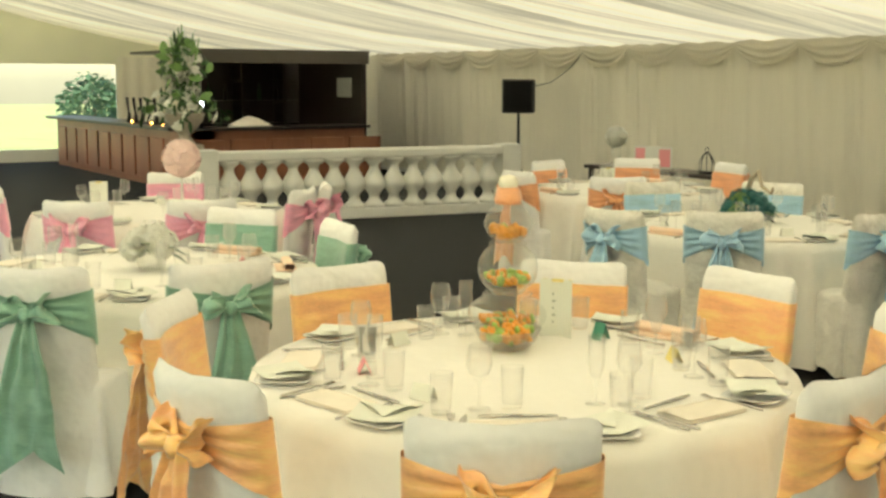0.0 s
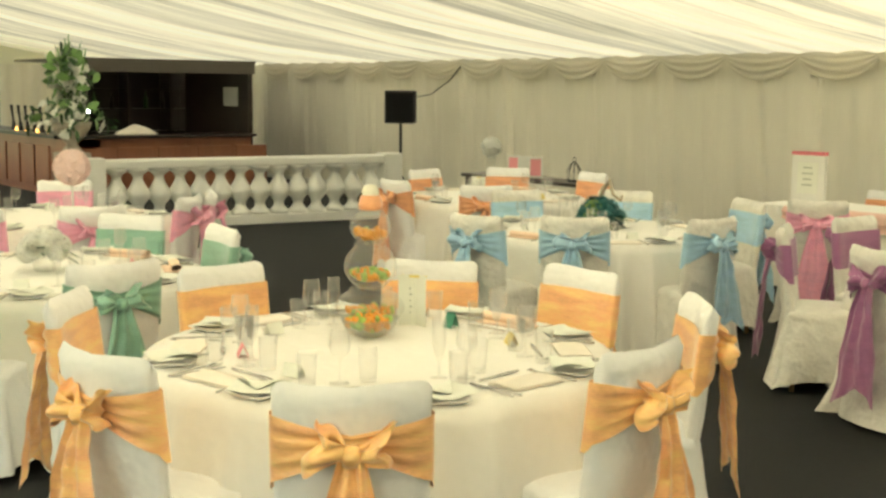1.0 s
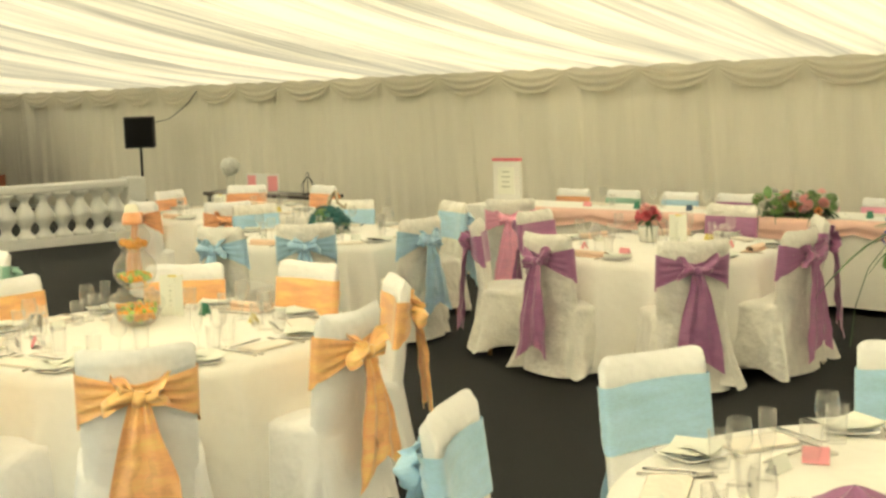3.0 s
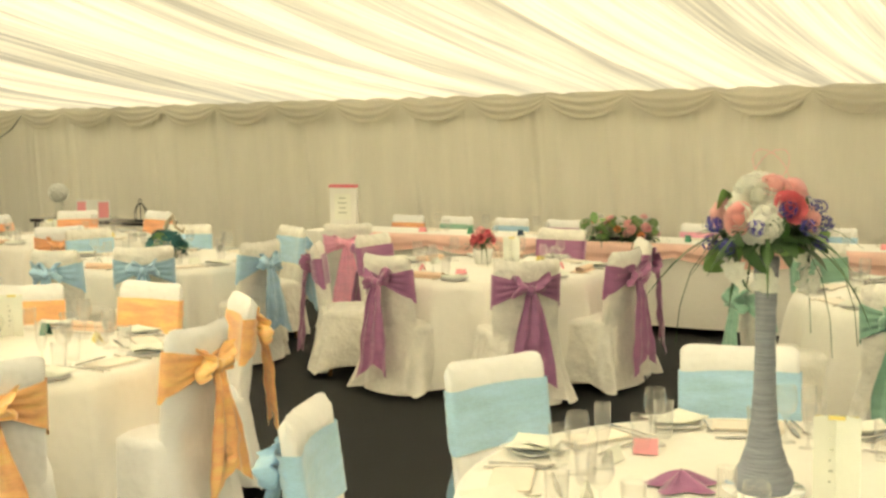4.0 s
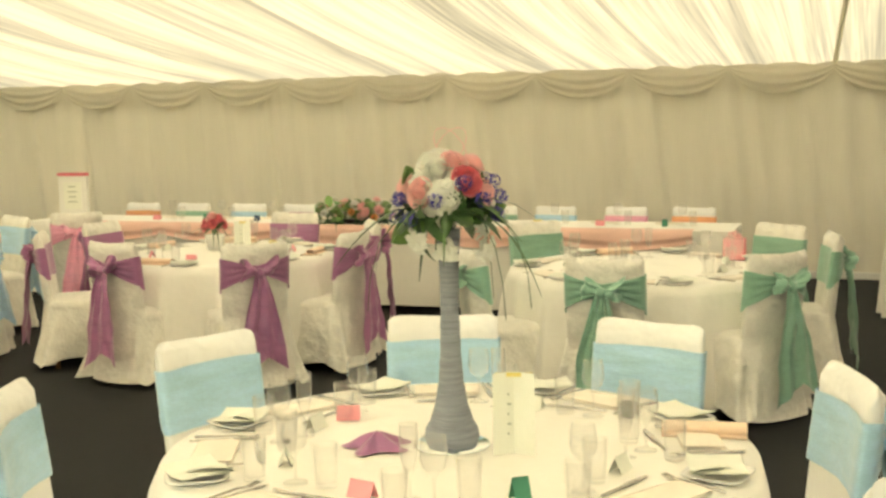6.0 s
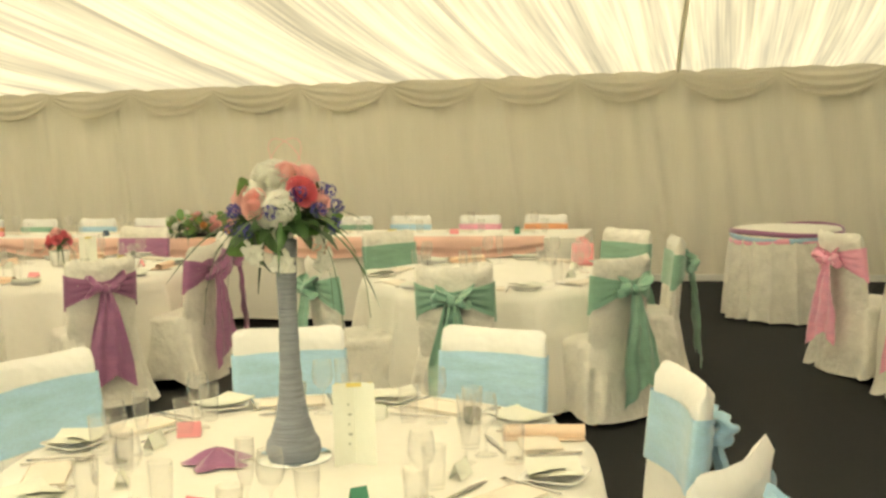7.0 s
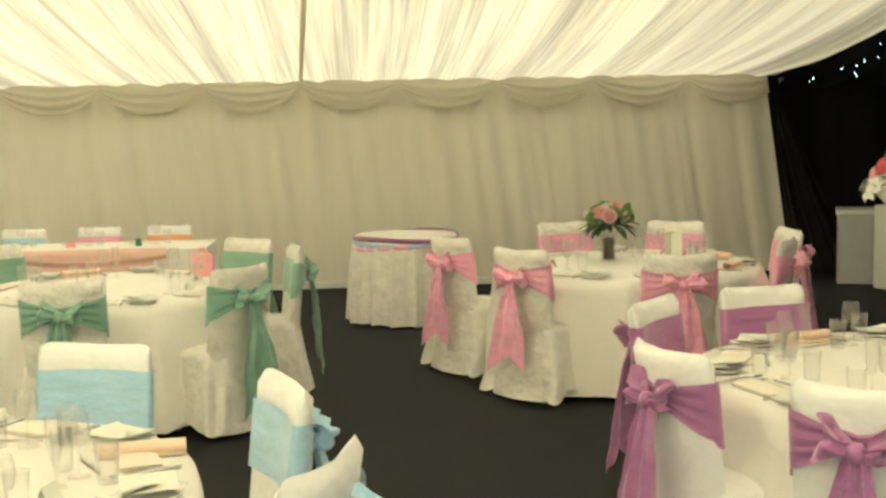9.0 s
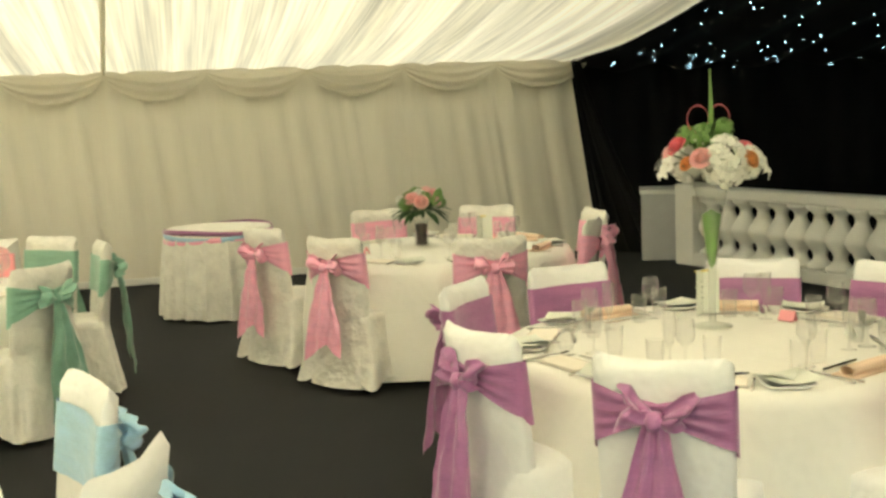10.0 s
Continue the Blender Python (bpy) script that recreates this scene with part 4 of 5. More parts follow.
part("stems", lathe([(0.001, 0.22), (0.016, 0.24), (0.028, 0.34), (0.04, 0.42), (0.001, 0.44)], 12), M_LEAF2, p8, "green stems inside the glass")
for _kind, _r, _f, _z, _q in (
        ("puff_w", 0.055, 0.10, 0.615, 1.75), ("puff_w", 0.15, 0.04, 0.61, 1.1), ("rose_p", -0.035, 0.145, 0.625, 0.95), ("rose_r", -0.125, 0.07, 0.665, 0.95), ("rose_p", -0.155, 0.04, 0.64, 0.8),
        ("rose_o", 0.15, 0.12, 0.62, 0.95), ("rose_o", -0.09, 0.13, 0.61, 0.8), ("puff_g", -0.03, 0.03, 0.70, 1.15), ("puff_g", 0.05, 0.0, 0.73, 0.9), ("puff_g", -0.10, 0.0, 0.71, 0.8),
        ("rose_w", -0.06, -0.08, 0.64, 1.1), ("rose_p", 0.06, -0.12, 0.63, 1.0), ("puff_w", -0.10, -0.10, 0.60, 1.2), ("rose_r", 0.13, -0.07, 0.64, 1.0), ("lily_w", -0.17, 0.10, 0.60, 1.0), ("lily_w", 0.20, 0.06, 0.60, 1.0), ("rose_w", 0.0, -0.02, 0.66, 1.2)):
    _p = Vector((0.90 * _r - 0.43 * _f, -0.43 * _r - 0.90 * _f, _z))
    same_part(FNAME[_kind], FL[_kind], p8, aim(_p, (_p.x, _p.y, 0.10 + (_z - 0.60)), _q, 140 * _r * 10))
for _k in range(16):
    _a = _k * 2.39996
    same_part("leaf", FL["leaf"], p8, pose(0.07 * math.cos(_a), 0.07 * math.sin(_a), 0.60, 5 + 14 * (_k % 4), 0, math.degrees(_a) - 90) @ Matrix.Scale(0.9, 4))
for _k in range(9):
    same_part("leaf", FL["broad"], p8, pose(0.03 * math.cos(_k * 1.3), 0.03 * math.sin(_k * 1.3), 0.66, 35 + 9 * (_k % 5), 0, _k * 75) @ Matrix.Scale(0.7, 4))
part("spike", tube([(0.0, 0, 0.66), (0.003, 0, 0.80), (0.0, 0, 0.95)], lambda v: 0.014 * (1 - v) + 0.003, 7), M_LEAF2, p8, "tall green flower spike")
for a in (160, 20):
    c, s = math.cos(radians(a)), math.sin(radians(a))
    part("wire_loop", tube([(c * (0.05 + 0.05 * math.sin(t)), s * 0.05, 0.72 + 0.05 * (1 - math.cos(t))) for t in [k * 0.35 for k in range(17)]], 0.002, 5), M_PETALR, p8)
for k in range(3):
    part("wrap", sheet(8, 3, lambda u, v: ((0.10 + 0.13 * v) * math.cos(u * 1.6 + k * 2.1), (0.10 + 0.13 * v) * math.sin(u * 1.6 + k * 2.1), 0.56 + 0.05 * v + 0.02 * math.sin(u * 9 + k))), M_BOWL, p8, "crumpled clear wrap")
p9 = thing("flower_bowl", "small glass bowl of white flowers on the green table", "flowers", m=pose(-6.98, 3.72, TOPZ))
part("bowl", lathe([(0.001, 0.003), (0.05, 0.003), (0.07, 0.06), (0.06, 0.10)], 20), M_BOWL, p9)
bouquet(p9, (0, 0, 0.10), 0.09, 0.08, ["puff_w", "rose_w", "puff_w"], 12, 10, 0, 2, 0.0)
p10 = thing("flower_ball", "pale pink flower ball on a slim stem", "flowers", m=pose(-9.20, 4.70, TOPZ))
part("stem", tube([(0, 0, 0), (0, 0, 0.15), (0, 0, 0.28)], 0.008, 8), M_WHITE, p10)
part("foot", lathe([(0.001, 0), (0.06, 0), (0.06, 0.01), (0.01, 0.02)], 20), M_WHITE, p10)
part("ball", puff_bm(0.125, 900, 12), mat("blush_petals", (0.90, 0.68, 0.64), 0.7, vary=0.1, scale=30), p10, "ball of blush pink petals", m=pose(0, 0, 0.385))
p6 = thing("gift_bag", "bright pink gift bag among the glasses", "gift bag", m=pose(-0.40, 8.35, TOPZ))
part("bag", box(0.14, 0.08, 0.14, (0, 0, 0.07), 0.006), M_CARDP, p6)
part("tissue", puff_bm(0.05, 60, 9), M_PETALP, p6, "pink tissue", m=pose(0, 0, 0.14))

_ex = make_chair("pink", M_DAMASK, "ivory damask covered chair with long pink satin bow", 91, 0.6)
_ex.matrix_world = place(-5.98, 9.00, -6.6, 10.0)

# ---- top table ----
tx0, tx1, ty0, ty1 = -7.4, -0.62, 10.15, 10.88
tt = thing("top_table", "long trestle table along the wall under white linen", "table", m=pose(0, 0, 0))
part("tabletop", box(tx1 - tx0 - 0.04, ty1 - ty0 - 0.04, 0.03, ((tx0 + tx1) / 2, (ty0 + ty1) / 2, 0.728), 0.004), M_WOOD, tt, smooth=False)
p = part("leg", box(0.04, 0.04, 0.714, (0, 0, 0.357), 0.004), M_STEEL, tt, smooth=False)
p.matrix_local = pose(tx0 + 0.3, ty0 + 0.1, 0)
for x in (tx0 + 0.3, -3.9, tx1 - 0.3):
    for y in (ty0 + 0.1, ty1 - 0.1):
        if (x, y) != (tx0 + 0.3, ty0 + 0.1):
            same_part("leg", p.data, tt, pose(x, y, 0))


def _cloth(u, v):
    per = 2 * (tx1 - tx0) + 2 * (ty1 - ty0)
    s = u * per
    lx, ly = tx1 - tx0, ty1 - ty0
    if s < lx: x, y, nx, ny = tx0 + s, ty0, 0, -1
    elif s < lx + ly: x, y, nx, ny = tx1, ty0 + s - lx, 1, 0
    elif s < 2 * lx + ly: x, y, nx, ny = tx1 - (s - lx - ly), ty1, 0, 1
    else: x, y, nx, ny = tx0, ty1 - (s - 2 * lx - ly), -1, 0
    f = 0.012 + (0.02 + 0.018 * math.sin(s * 11 + 2 * wob(s, 0, 0))) * v
    return (x + nx * f, y + ny * f, 0.752 - 0.70 * v + 0.03 * v * wob(s * 0.8, 3, 0))


bm = sheet(420, 8, _cloth, True)
sheet(30, 3, lambda u, v: (tx0 - 0.012 + (tx1 - tx0 + 0.024) * u, ty0 - 0.012 + (ty1 - ty0 + 0.024) * v, 0.752), bm=bm)
bmesh.ops.remove_doubles(bm, verts=bm.verts, dist=0.0005)
tagged(link("tablecloth", bm, M_CLOTH), "long white linen tablecloth to the floor on the top table", "tablecloth")


tr = thing("table_runner", "salmon pink satin runner swagged along the top table", "table runner")
for _k in range(5):
    def _runner(u, v):
        x = tx0 + 0.3 + (tx1 - tx0 - 0.6) * (_k + u) / 5
        sg = math.sin(u * math.pi) ** 0.8
        q = v * (0.20 + 0.07 * sg)
        if q < 0.12:
            return (x, ty0 + 0.12 - q - 0.02, 0.757 + 0.003 * wob(x * 4, v, 1))
        return (x, ty0 - 0.045 - 0.01 * math.sin(v * 20) - 0.01 * sg, 0.757 - (q - 0.10))
    part("swag", sheet(32, 12, _runner), M_RUNNER, tr)
_tc = ["coral", "green", "blue", "purple", "pink", "pink", "green", "blue", "pink", "coral"]
_tx = [-6.81, -6.20, -5.55, -4.96, -4.15, -3.55, -2.90, -2.33, -1.67, -1.06]
_two = {}
for _i, (_c, _x) in enumerate(zip(_tc, _tx)):
    m = pose(_x, 11.25, 0, 0, 0, 180 + random.uniform(-4, 4)) @ Matrix.Scale(0.9, 4)
    if _c in _two:
        copy_thing(_two[_c], m @ Matrix.Scale(1 / 0.9, 4))
    else:
        _two[_c] = make_chair(_c, M_COVER, "white cotton covered chair with %s satin sash behind the top table" % _c, 50 + _i)
        tagged(_two[_c], group="chairs behind the top table").matrix_world = m
for _i in range(11):
    if _i == 0:
        continue
    x = tx0 + 0.7 + _i * 0.55
    put("napkin", ME["napkin"], pose(x, ty1 - 0.16, TOPZ, 0, 0, rs.uniform(-8, 8)), "cream linen napkin folded flat on the tablecloth", "napkin", "napkins on tables")
    put("wine_glass", ME["wine"], pose(x + 0.14, ty1 - 0.34, TOPZ), "empty clear wine glass", "glass", "wine glasses")
    put("tumbler", ME["tumbler"], pose(x + 0.22, ty1 - 0.30, TOPZ), "empty clear straight tumbler", "glass", "tumblers")
    put("place_card", ME[["card_y", "card_p", "card_g", "card_b"][_i % 4]], pose(x, ty1 - 0.40, TOPZ, 0, 0, 4), "small folded coloured place card", "place card", "place cards")
fa = thing("flower_arrangement", "long low arrangement of pink, peach and green flowers", "flowers", m=pose(-3.99, 10.36, TOPZ + 0.005))
part("tray", box(0.5, 0.14, 0.03, (0, 0, 0.015), 0.005), M_WOODDARK, fa)
for _s in (-0.2, 0.0, 0.2):
    bouquet(fa, (_s, 0, 0.05), 0.15, 0.15, ["rose_p", "puff_g", "rose_o", "rose_w", "puff_g", "broad"], 18, 26, 4, int(_s * 10) + 7, 0.0, 0.85)
sg = thing("table_sign", "tall white framed sign with a red top edge", "sign", m=pose(-7.09, 10.45, TOPZ, 0, 0, 8))
part("board", box(0.31, 0.05, 0.43, (0, 0, 0.215), 0.006), M_WHITE, sg, smooth=False)
part("top_band", box(0.32, 0.06, 0.03, (0, 0, 0.443), 0.005), M_PETALR, sg, "red top band", False)
part("panel", box(0.19, 0.006, 0.27, (0, -0.027, 0.23), 0.001), M_CARD, sg, "pale inset panel", False)
for k in range(4):
    part("print_bar", box(0.10 - 0.02 * (k % 2), 0.004, 0.012, (0, -0.032, 0.17 + 0.05 * k)), M_INK, sg, "unreadable print", False)

# ---- side table ----
make_table(1.02, 10.85, 0.46)
o = link("tablecloth", tablecloth_mesh(77, 0.44, 0.755, 0.03, 15, 0.045), M_DAMASK)
o.location = (1.02, 10.85, 0)
tagged(o, "ivory damask cloth hanging in deep folds on a small round table", "tablecloth")
for j, (cn, zz) in enumerate((("purple", 0.735), ("blue", 0.70), ("pink", 0.672))):
    def band(u, v):
        a = u * math.tau
        r = 0.462 + 0.006 * math.sin(v * math.pi) + 0.004 * wob(math.cos(a) * 3, math.sin(a) * 3, j)
        return (1.02 + r * math.cos(a), 10.85 + r * math.sin(a), zz + (v - 0.5) * 0.04 + 0.016 * math.sin(a * 2 + j * 2.1))
    tagged(link("sash", sheet(60, 3, band, True), SASH[cn]), cn + " satin sash wound round the small table", "sash", "sashes round the small table")

# ---- console against the wall ----
cs = thing("console_table", "dark narrow table against the fabric wall", "table", m=pose(-11.0, 10.75, 0))
part("tabletop", box(2.1, 0.45, 0.04, (0, 0, 0.70), 0.006), M_WOODDARK, cs, smooth=False)
p = part("leg", box(0.05, 0.05, 0.68, (0, 0, 0.34), 0.004), M_WOODDARK, cs, smooth=False)
p.matrix_local = pose(-0.98, -0.17, 0)
for x, y in ((0.98, -0.17), (-0.98, 0.17), (0.98, 0.17)):
    same_part("leg", p.data, cs, pose(x, y, 0))
gv = thing("flower_vase", "white flower ball on a clear glass cylinder", "vase", m=pose(-11.72, 10.72, 0.7205) @ Matrix.Scale(0.8, 4))
part("vase", lathe([(0.001, 0.002), (0.07, 0.002), (0.07, 0.28), (0.066, 0.28)], 18), M_BOWL, gv)
part("ball", puff_bm(0.15, 300, 5), M_PETALW, gv, "ball of white petals", m=pose(0, 0, 0.40))
for k, (x, c) in enumerate(((-11.33, M_CARDP), (-11.14, M_WHITE), (-10.95, M_CARDP))):
    f = thing("picture_frame", "small framed card standing on the dark table", "frame", "framed cards", pose(x, 10.74, 0.7205, 0, 0, 15 * (k - 1) + 30))
    part("frame", box(0.16, 0.02, 0.24, (0, 0, 0.12), 0.004), M_WHITE, f, smooth=False)
    part("picture", box(0.12, 0.004, 0.19, (0, -0.011, 0.12)), c, f, smooth=False)
ln = thing("lantern", "small dark metal birdcage lantern", "lantern", m=pose(-10.3, 10.72, 0.7205) @ Matrix.Scale(0.85, 4))
part("base", lathe([(0.001, 0), (0.09, 0), (0.09, 0.02), (0.001, 0.02)], 16), M_BLACK, ln)
for k in range(8):
    a = k * math.tau / 8
    part("bar", tube([(0.085 * math.cos(a), 0.085 * math.sin(a), 0.02), (0.09 * math.cos(a), 0.09 * math.sin(a), 0.14), (0.05 * math.cos(a), 0.05 * math.sin(a), 0.22), (0.005 * math.cos(a), 0.005 * math.sin(a), 0.26)], 0.006, 5), M_BLACK, ln)
part("ring", tube([(0.03 * math.cos(t), 0, 0.285 + 0.03 * math.sin(t)) for t in [k * 0.5 for k in range(14)]], 0.005, 5), M_BLACK, ln)


# ---- balustrades ----
_bal = mesh_of("baluster", lathe([(0.001, 0.12), (0.128, 0.12), (0.128, 0.155), (0.105, 0.175), (0.070, 0.21), (0.060, 0.25), (0.075, 0.29), (0.120, 0.34), (0.142, 0.385), (0.143, 0.415), (0.130, 0.455), (0.095, 0.51), (0.062, 0.57), (0.055, 0.61), (0.075, 0.645), (0.115, 0.67), (0.125, 0.685), (0.125, 0.71), (0.001, 0.71)], 18), M_WHITE)


def balustrade(p0, p1, n, height=1.0):
    d = Vector(p1) - Vector(p0)
    L = d.length
    t = thing("balustrade", "white painted balustrade with bulbous turned balusters", "balustrade", "balustrades", pose(*p0, 0, 0, 0, math.degrees(math.atan2(d.y, d.x))) @ Matrix.Diagonal((1, 1, height, 1)))
    part("plinth", box(L, 0.26, 0.12, (L / 2, 0, 0.06), 0.012), M_WHITE, t, smooth=False)
    part("rail", box(L + 0.04, 0.26, 0.11, (L / 2, 0, 0.765), 0.025), M_WHITE, t, smooth=False)
    for x in (0.12, L - 0.12):
        part("post", box(0.27, 0.28, 0.84, (x, 0, 0.42), 0.012), M_WHITE, t, smooth=False)
    for k in range(n):
        same_part("baluster", _bal, t, pose(0.40 + (L - 0.8) * k / (n - 1), 0, 0))


balustrade((-14.55, 6.80), (-13.90, 10.90), 14, 1.03)
balustrade((5.80, 11.90), (6.85, 8.15), 14, 0.98)
pb = thing("plinth_box", "pale grey painted plinth box beside the balustrade", "plinth", m=pose(5.74, 12.36, 0, 0, 0, -22))
part("body", box(0.46, 0.46, 0.70, (0, 0, 0.35), 0.008), M_GREYBOX, pb, smooth=False)
part("top", box(0.49, 0.49, 0.05, (0, 0, 0.725), 0.008), M_WHITE, pb, smooth=False)

# ---- loudspeaker ----
ss = thing("speaker_stand", "black tripod loudspeaker stand", "stand", m=pose(-15.50, 12.10, 0))
part("pole", tube([(0, 0, 0.25), (0, 0, 0.7), (0, 0, 1.20)], 0.022, 10), M_BLACK, ss)
for k in range(3):
    a = k * math.tau / 3 + 0.4
    part("leg", tube([(0.0, 0, 0.45), (0.16 * math.cos(a), 0.16 * math.sin(a), 0.2), (0.34 * math.cos(a), 0.34 * math.sin(a), 0.015)], 0.014, 6), M_BLACK, ss)
    part("brace", tube([(0.0, 0, 0.26), (0.18 * math.cos(a), 0.18 * math.sin(a), 0.18)], 0.008, 5), M_BLACK, ss)
sp = thing("loudspeaker", "black loudspeaker cabinet on a stand", "loudspeaker", m=pose(-15.50, 12.10, 1.20, 0, 0, 50))
part("cabinet", box(0.46, 0.36, 0.49, (0, 0, 0.245), 0.02), M_BLACK, sp, smooth=False)
part("grille", box(0.40, 0.012, 0.43, (0, -0.184, 0.245), 0.004), M_BLACKCLOTH, sp, smooth=False)
tagged(link("cable", tube([(-15.34, 12.2, 1.58), (-15.2, 12.45, 1.64), (-15.12, 12.75, 1.86), (-15.1, 12.93, 2.06)], 0.007, 6), M_BLACK), "black cable from loudspeaker to wall top", "cable")

# ---- bar ----
bar = thing("bar_counter", "mahogany panelled bar counter with dark top", "bar", m=pose(0, 0, 0))
bx, by0, by1, bxl = -18.5, 8.1, 11.2, -25.6
part("body", box(0.5, by1 - by0, 0.90, (bx - 0.27, (by0 + by1) / 2, 0.45)), M_WOOD, bar, smooth=False)
part("wing", box(bx - bxl, 0.5, 0.90, ((bx + bxl) / 2 - 0.02, by0 + 0.27, 0.45)), M_WOOD, bar, smooth=False)
part("top", box(0.70, by1 - by0 + 0.1, 0.05, (bx - 0.25, (by0 + by1) / 2, 0.93), 0.01), M_WOODDARK, bar, smooth=False)
part("top", box(bx - bxl + 0.1, 0.70, 0.05, ((bx + bxl) / 2 - 0.36, by0 + 0.25, 0.93), 0.01), M_WOODDARK, bar, smooth=False)
for k in range(10):
    part("panel", box(0.58, 0.03, 0.66, (bxl + 0.36 + k * 0.70, by0 + 0.008, 0.44), 0.012), M_WOOD, bar, smooth=False)
for k in range(5):
    part("panel", box(0.03, 0.58, 0.66, (bx - 0.008, by0 + 0.38 + k * 0.68, 0.44), 0.012), M_WOOD, bar, smooth=False)
bb = thing("back_bar", "dark wooden back bar with open shelves", "bar shelves", m=pose(0, 0, 0))
part("back", box(0.08, 3.2, 2.1, (-21.6, 11.0, 1.05)), M_WOODDARK, bb, smooth=False)
for y in (9.45, 10.2, 11.0, 11.8, 12.5):
    part("upright", box(0.45, 0.06, 2.0, (-21.34, y, 1.0)), M_WOODDARK, bb, smooth=False)
for z in (0.9, 1.3, 1.65):
    part("shelf", box(0.40, 3.1, 0.03, (-21.34, 11.0, z)), M_WOODDARK, bb, smooth=False)
part("end_panel", box(2.4, 0.08, 2.05, (-19.9, 11.30, 1.02)), M_WOODDARK, bb, smooth=False)
part("picture", box(0.5, 0.02, 0.32, (-19.3, 11.245, 1.55), 0.004), M_GREYBOX, bb, "small framed notice", False)
part("fascia", box(0.12, 3.0, 0.20, (-18.6, 9.8, 2.03)), M_FASCIA, bb, smooth=False)
part("canopy", box(3.0, 3.0, 0.04, (-20.1, 9.85, 2.12)), M_WOODDARK, bb, smooth=False)
for k in range(5):
    b = thing("beer_pump", "dark beer pump handle on the bar top", "beer pump", "beer pumps", pose(-20.2 - 0.35 * k, by0 + 0.2, 0.955))
    part("body", lathe([(0.001, 0), (0.05, 0), (0.04, 0.05), (0.025, 0.15), (0.001, 0.16)], 12), M_BLACK, b)
    part("handle", tube([(0, 0, 0.15), (0, -0.02, 0.28), (0, -0.03, 0.42)], lambda v: 0.016 + 0.012 * v, 8), M_BLACK, b)
for k in range(5):
    tl = thing("tealight", "lit amber tealight on the bar", "candle", "tealights", pose(-19.0 - 0.5 * k, by0 + 0.05, 0.955))
    part("cup", lathe([(0.001, 0.002), (0.035, 0.002), (0.04, 0.07), (0.036, 0.07)], 12), M_BOWL, tl)
    part("flame", lathe([(0.001, 0.012), (0.018, 0.03), (0.001, 0.06)], 8), M_FLAME, tl)
lp = thing("bar_lamp", "small cold white lamp at the bar", "lamp", m=pose(-18.6, 8.45, 0.955))
part("stem", tube([(0, 0, 0), (0, 0, 0.3)], 0.03, 8), M_BLACK, lp)
part("bulb", lathe([(0.001, 0.30), (0.035, 0.33), (0.035, 0.37), (0.001, 0.40)], 12), mat("cold_bulb", (0.6, 0.75, 1.0), emit=10.0), lp)
for k in range(9):
    bt = put("bottle", mesh_of("bottle", lathe([(0.001, 0), (0.038, 0), (0.038, 0.18), (0.015, 0.24), (0.014, 0.30), (0.001, 0.30)], 12), [M_LEAF, M_WOODDARK, M_BOWL][k % 3]), pose(-21.25, 9.6 + 0.32 * k, 1.316), "dark glass bottle on back bar shelf", "bottle", "bottles on the back bar")
ft = thing("towel_pile", "folded white bar towels", "towels", m=pose(-18.75, 9.3, 0.9555))
part("towel", sheet(10, 6, lambda u, v: ((v - 0.5) * 0.35, (u - 0.5) * 0.6, 0.02 + 0.14 * math.sin(u * math.pi) * math.sin(v * math.pi) + 0.02 * wob(u * 4, v * 4, 0))), M_NAPKIN, ft)
part("towel", box(0.34, 0.58, 0.03, (0, 0, 0.016), 0.008), M_NAPKIN, ft)

# ---- pedestal arrangement by the balustrade ----
ur = thing("pedestal_urn", "stone urn on a pedestal with tall white and green flowers", "flower urn", m=pose(-15.25, 6.95, 0))
part("pedestal", box(0.36, 0.36, 0.90, (0, 0, 0.45), 0.02), M_STONE, ur, smooth=False)
part("urn", lathe([(0.001, 0.90), (0.14, 0.90), (0.10, 0.95), (0.06, 1.0), (0.14, 1.08), (0.22, 1.18), (0.25, 1.27), (0.22, 1.27), (0.001, 1.20)], 24), M_STONE, ur)
_ru = random.Random(41)
for _k in range(330):
    _h = _ru.random() ** 1.25
    _w = 0.46 * (1 - _h) ** 0.65 * (0.55 + 0.45 * math.sin(_h * 9 + 1)) + 0.05
    _a = _ru.random() * math.tau
    _q = math.sqrt(_ru.random()) * _w * 1.15
    _p = Vector((_q * math.cos(_a), _q * math.sin(_a), 1.24 + 0.86 * _h + 0.05 * _ru.gauss(0, 1)))
    _d = Vector((math.cos(_a) + 0.5 * _ru.gauss(0, 1), math.sin(_a) + 0.5 * _ru.gauss(0, 1), 0.35 + 0.6 * _ru.gauss(0, 1)))
    _kind = "lily_w" if _k % 6 == 0 else ("rose_w" if _k % 23 == 1 else ("broad" if _k % 4 == 0 else "leaf"))
    same_part(FNAME[_kind], FL[_kind], ur, aim(_p, _d, 1.1 if _kind == "leaf" else 1.25, _ru.random() * 360))
for _k in range(9):
    _x, _y = 0.16 * _ru.gauss(0, 0.7), 0.16 * _ru.gauss(0, 0.7)
    part("spike", tube([(_x * 0.5, _y * 0.5, 1.6), (_x, _y, 1.95), (_x * 1.25, _y * 1.25, 2.10 + 0.06 * (4 - abs(_k - 4)))], lambda v: 0.020 * (1 - v) + 0.006, 6), M_LEAF2 if _k % 3 else M_PETALW, ur)

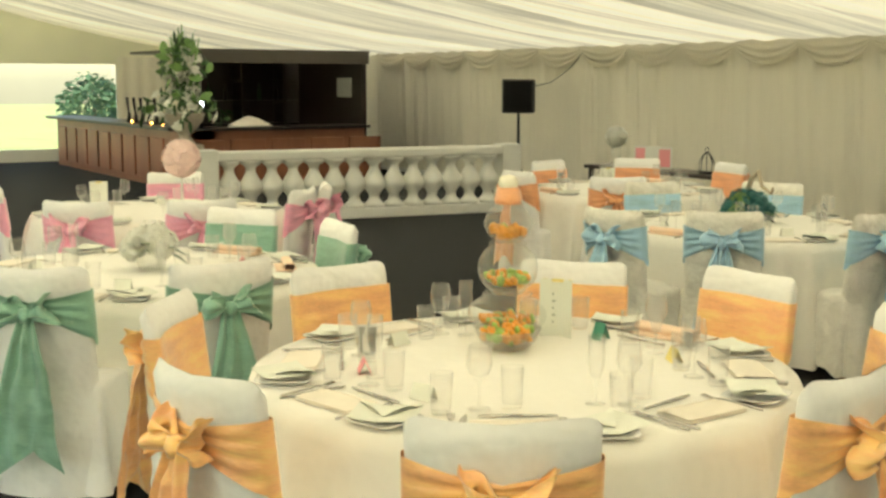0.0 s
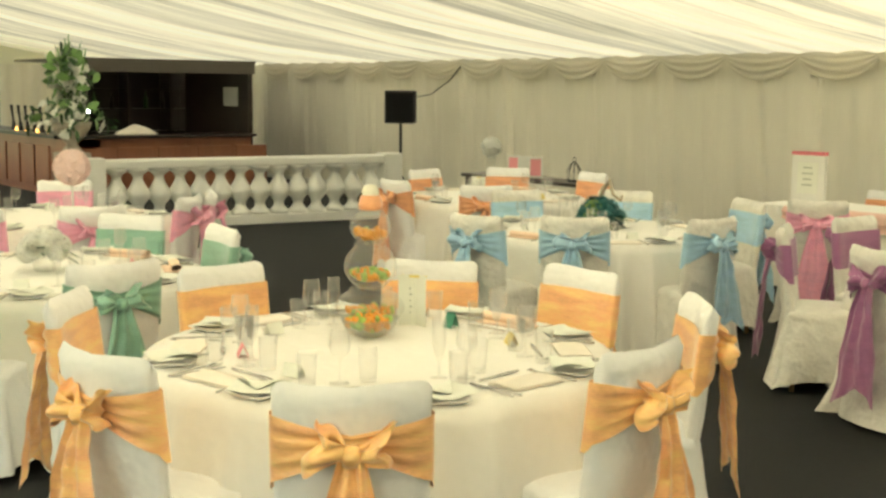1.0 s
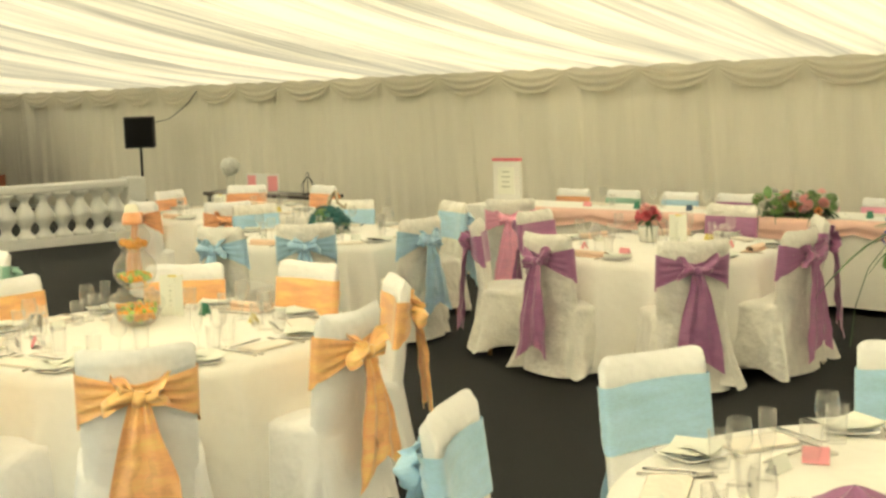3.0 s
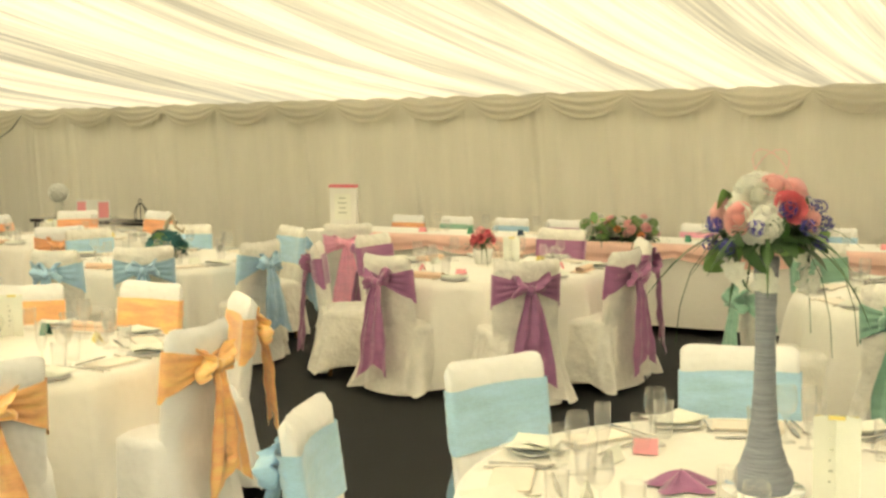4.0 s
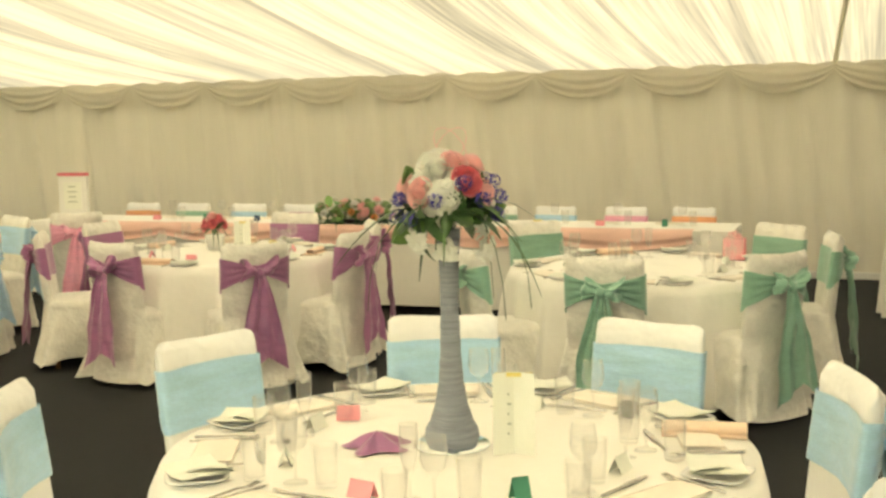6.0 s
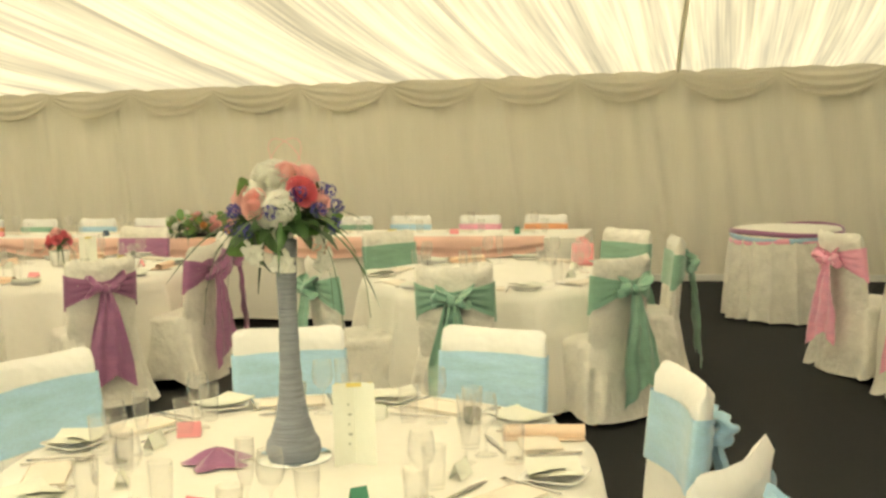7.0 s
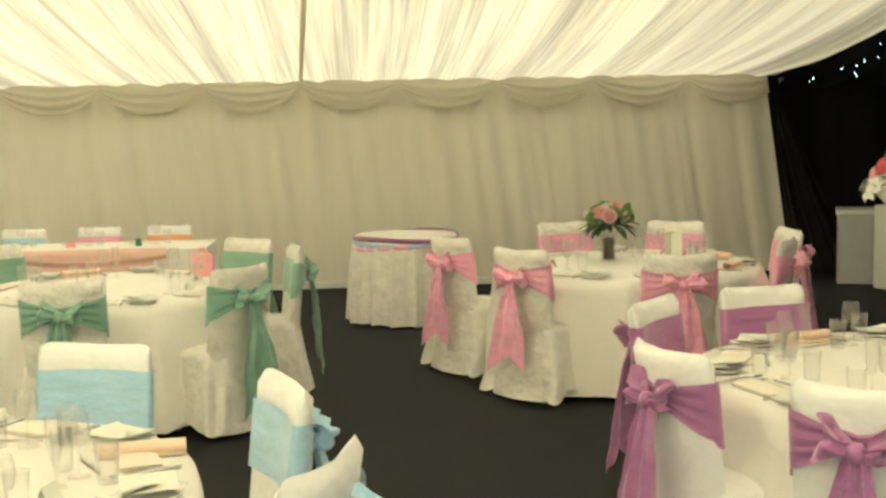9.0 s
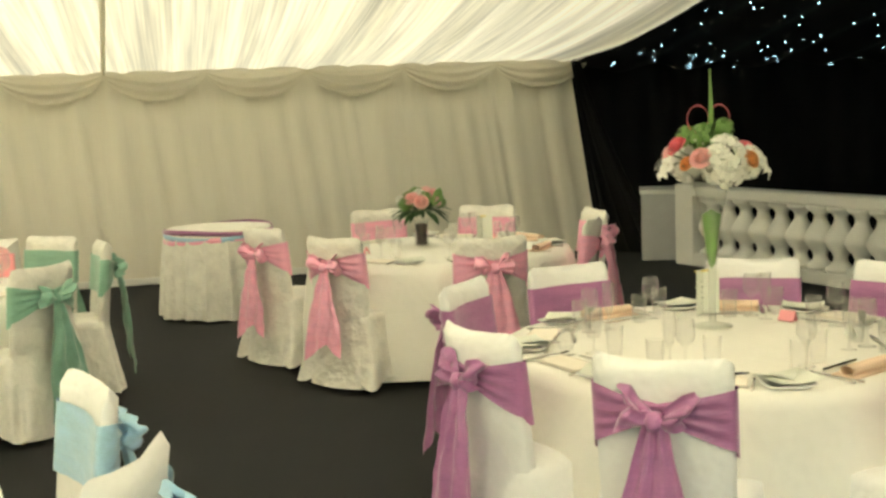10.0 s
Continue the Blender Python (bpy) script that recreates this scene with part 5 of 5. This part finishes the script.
# ---- outside the far gable ----
def bush(x, y, r, seed):
    t = thing("bush", "rounded dark green clipped shrub on the lawn", "bush", "shrubs outside", pose(x, y, 0))
    part("trunk", tube([(0, 0, 0), (0, 0, r * 0.6), (0.05, 0, r)], lambda v: 0.08 - 0.04 * v, 7), M_WOODDARK, t)
    bm = bmesh.new()
    rr = random.Random(seed)
    for k in range(1500):
        d = Vector((rr.gauss(0, 1), rr.gauss(0, 1), rr.gauss(0, 1))).normalized()
        c = Vector((0, 0, r * 0.95)) + d * r * rr.uniform(0.6, 1.0) * (0.9 + 0.2 * wob(d.x * 2, d.y * 2, d.z * 2))
        q = Vector((rr.gauss(0, 1), rr.gauss(0, 1), rr.gauss(0, 1) + 0.4)).normalized().to_track_quat("Z", "Y")
        s = rr.uniform(0.06, 0.13) * r
        bm.faces.new([bm.verts.new(c + q @ Vector(v) * s) for v in ((-1, 0, 0), (0, -0.5, 0.1), (1, 0, 0), (0, 0.5, 0.1))])
    tagged(part("crown", bm, M_BUSH, t), kind="stuff")


bush(-33, 11.0, 1.0, 3)
bush(-36, 6.0, 0.9, 4)

# lit chandelier hung from the ridge
M_BULB = mat("warm_lamp_bulb", (1.0, 0.72, 0.20), 0.4, vary=0.02, emit=5.0)
ch = thing("chandelier", "small brass chandelier with lit warm bulbs under the ridge", "chandelier", m=pose(-9.5, RIDGE, 2.50))
part("stem", lathe([(0.001, 0.0), (0.018, 0.012), (0.022, 0.03), (0.010, 0.05), (0.010, roof_z(-9.5, RIDGE) - 2.50), (0.001, roof_z(-9.5, RIDGE) - 2.495)], 12), M_STEEL, ch)
_arm = part("arm", tube([(0.01, 0, 0.10), (0.07, 0, 0.05), (0.14, 0, 0.05), (0.16, 0, 0.09)], 0.006, 6), M_STEEL, ch)
_bulb = part("bulb", lathe([(0.001, 0.0), (0.022, 0.012), (0.030, 0.035), (0.022, 0.06), (0.001, 0.075)], 12, at=(0.16, 0, 0.09)), M_BULB, ch, "glowing warm bulb")
for _k in range(1, 6):
    same_part("arm", _arm.data, ch, pose(0, 0, 0, 0, 0, 60 * _k))
    same_part("bulb", _bulb.data, ch, pose(0, 0, 0, 0, 0, 60 * _k))

# loose bits on the light blue table
put("place_card", ME["card_p"], pose(-1.15, 3.96, TOPZ, 0, 0, 20), "folded pink place card", "place card", "place cards")
put("napkin", ME["peach"], pose(-0.03, 4.08, TOPZ, 0, 0, 8), "peach linen napkin rolled on the tablecloth", "napkin", "napkins on tables")
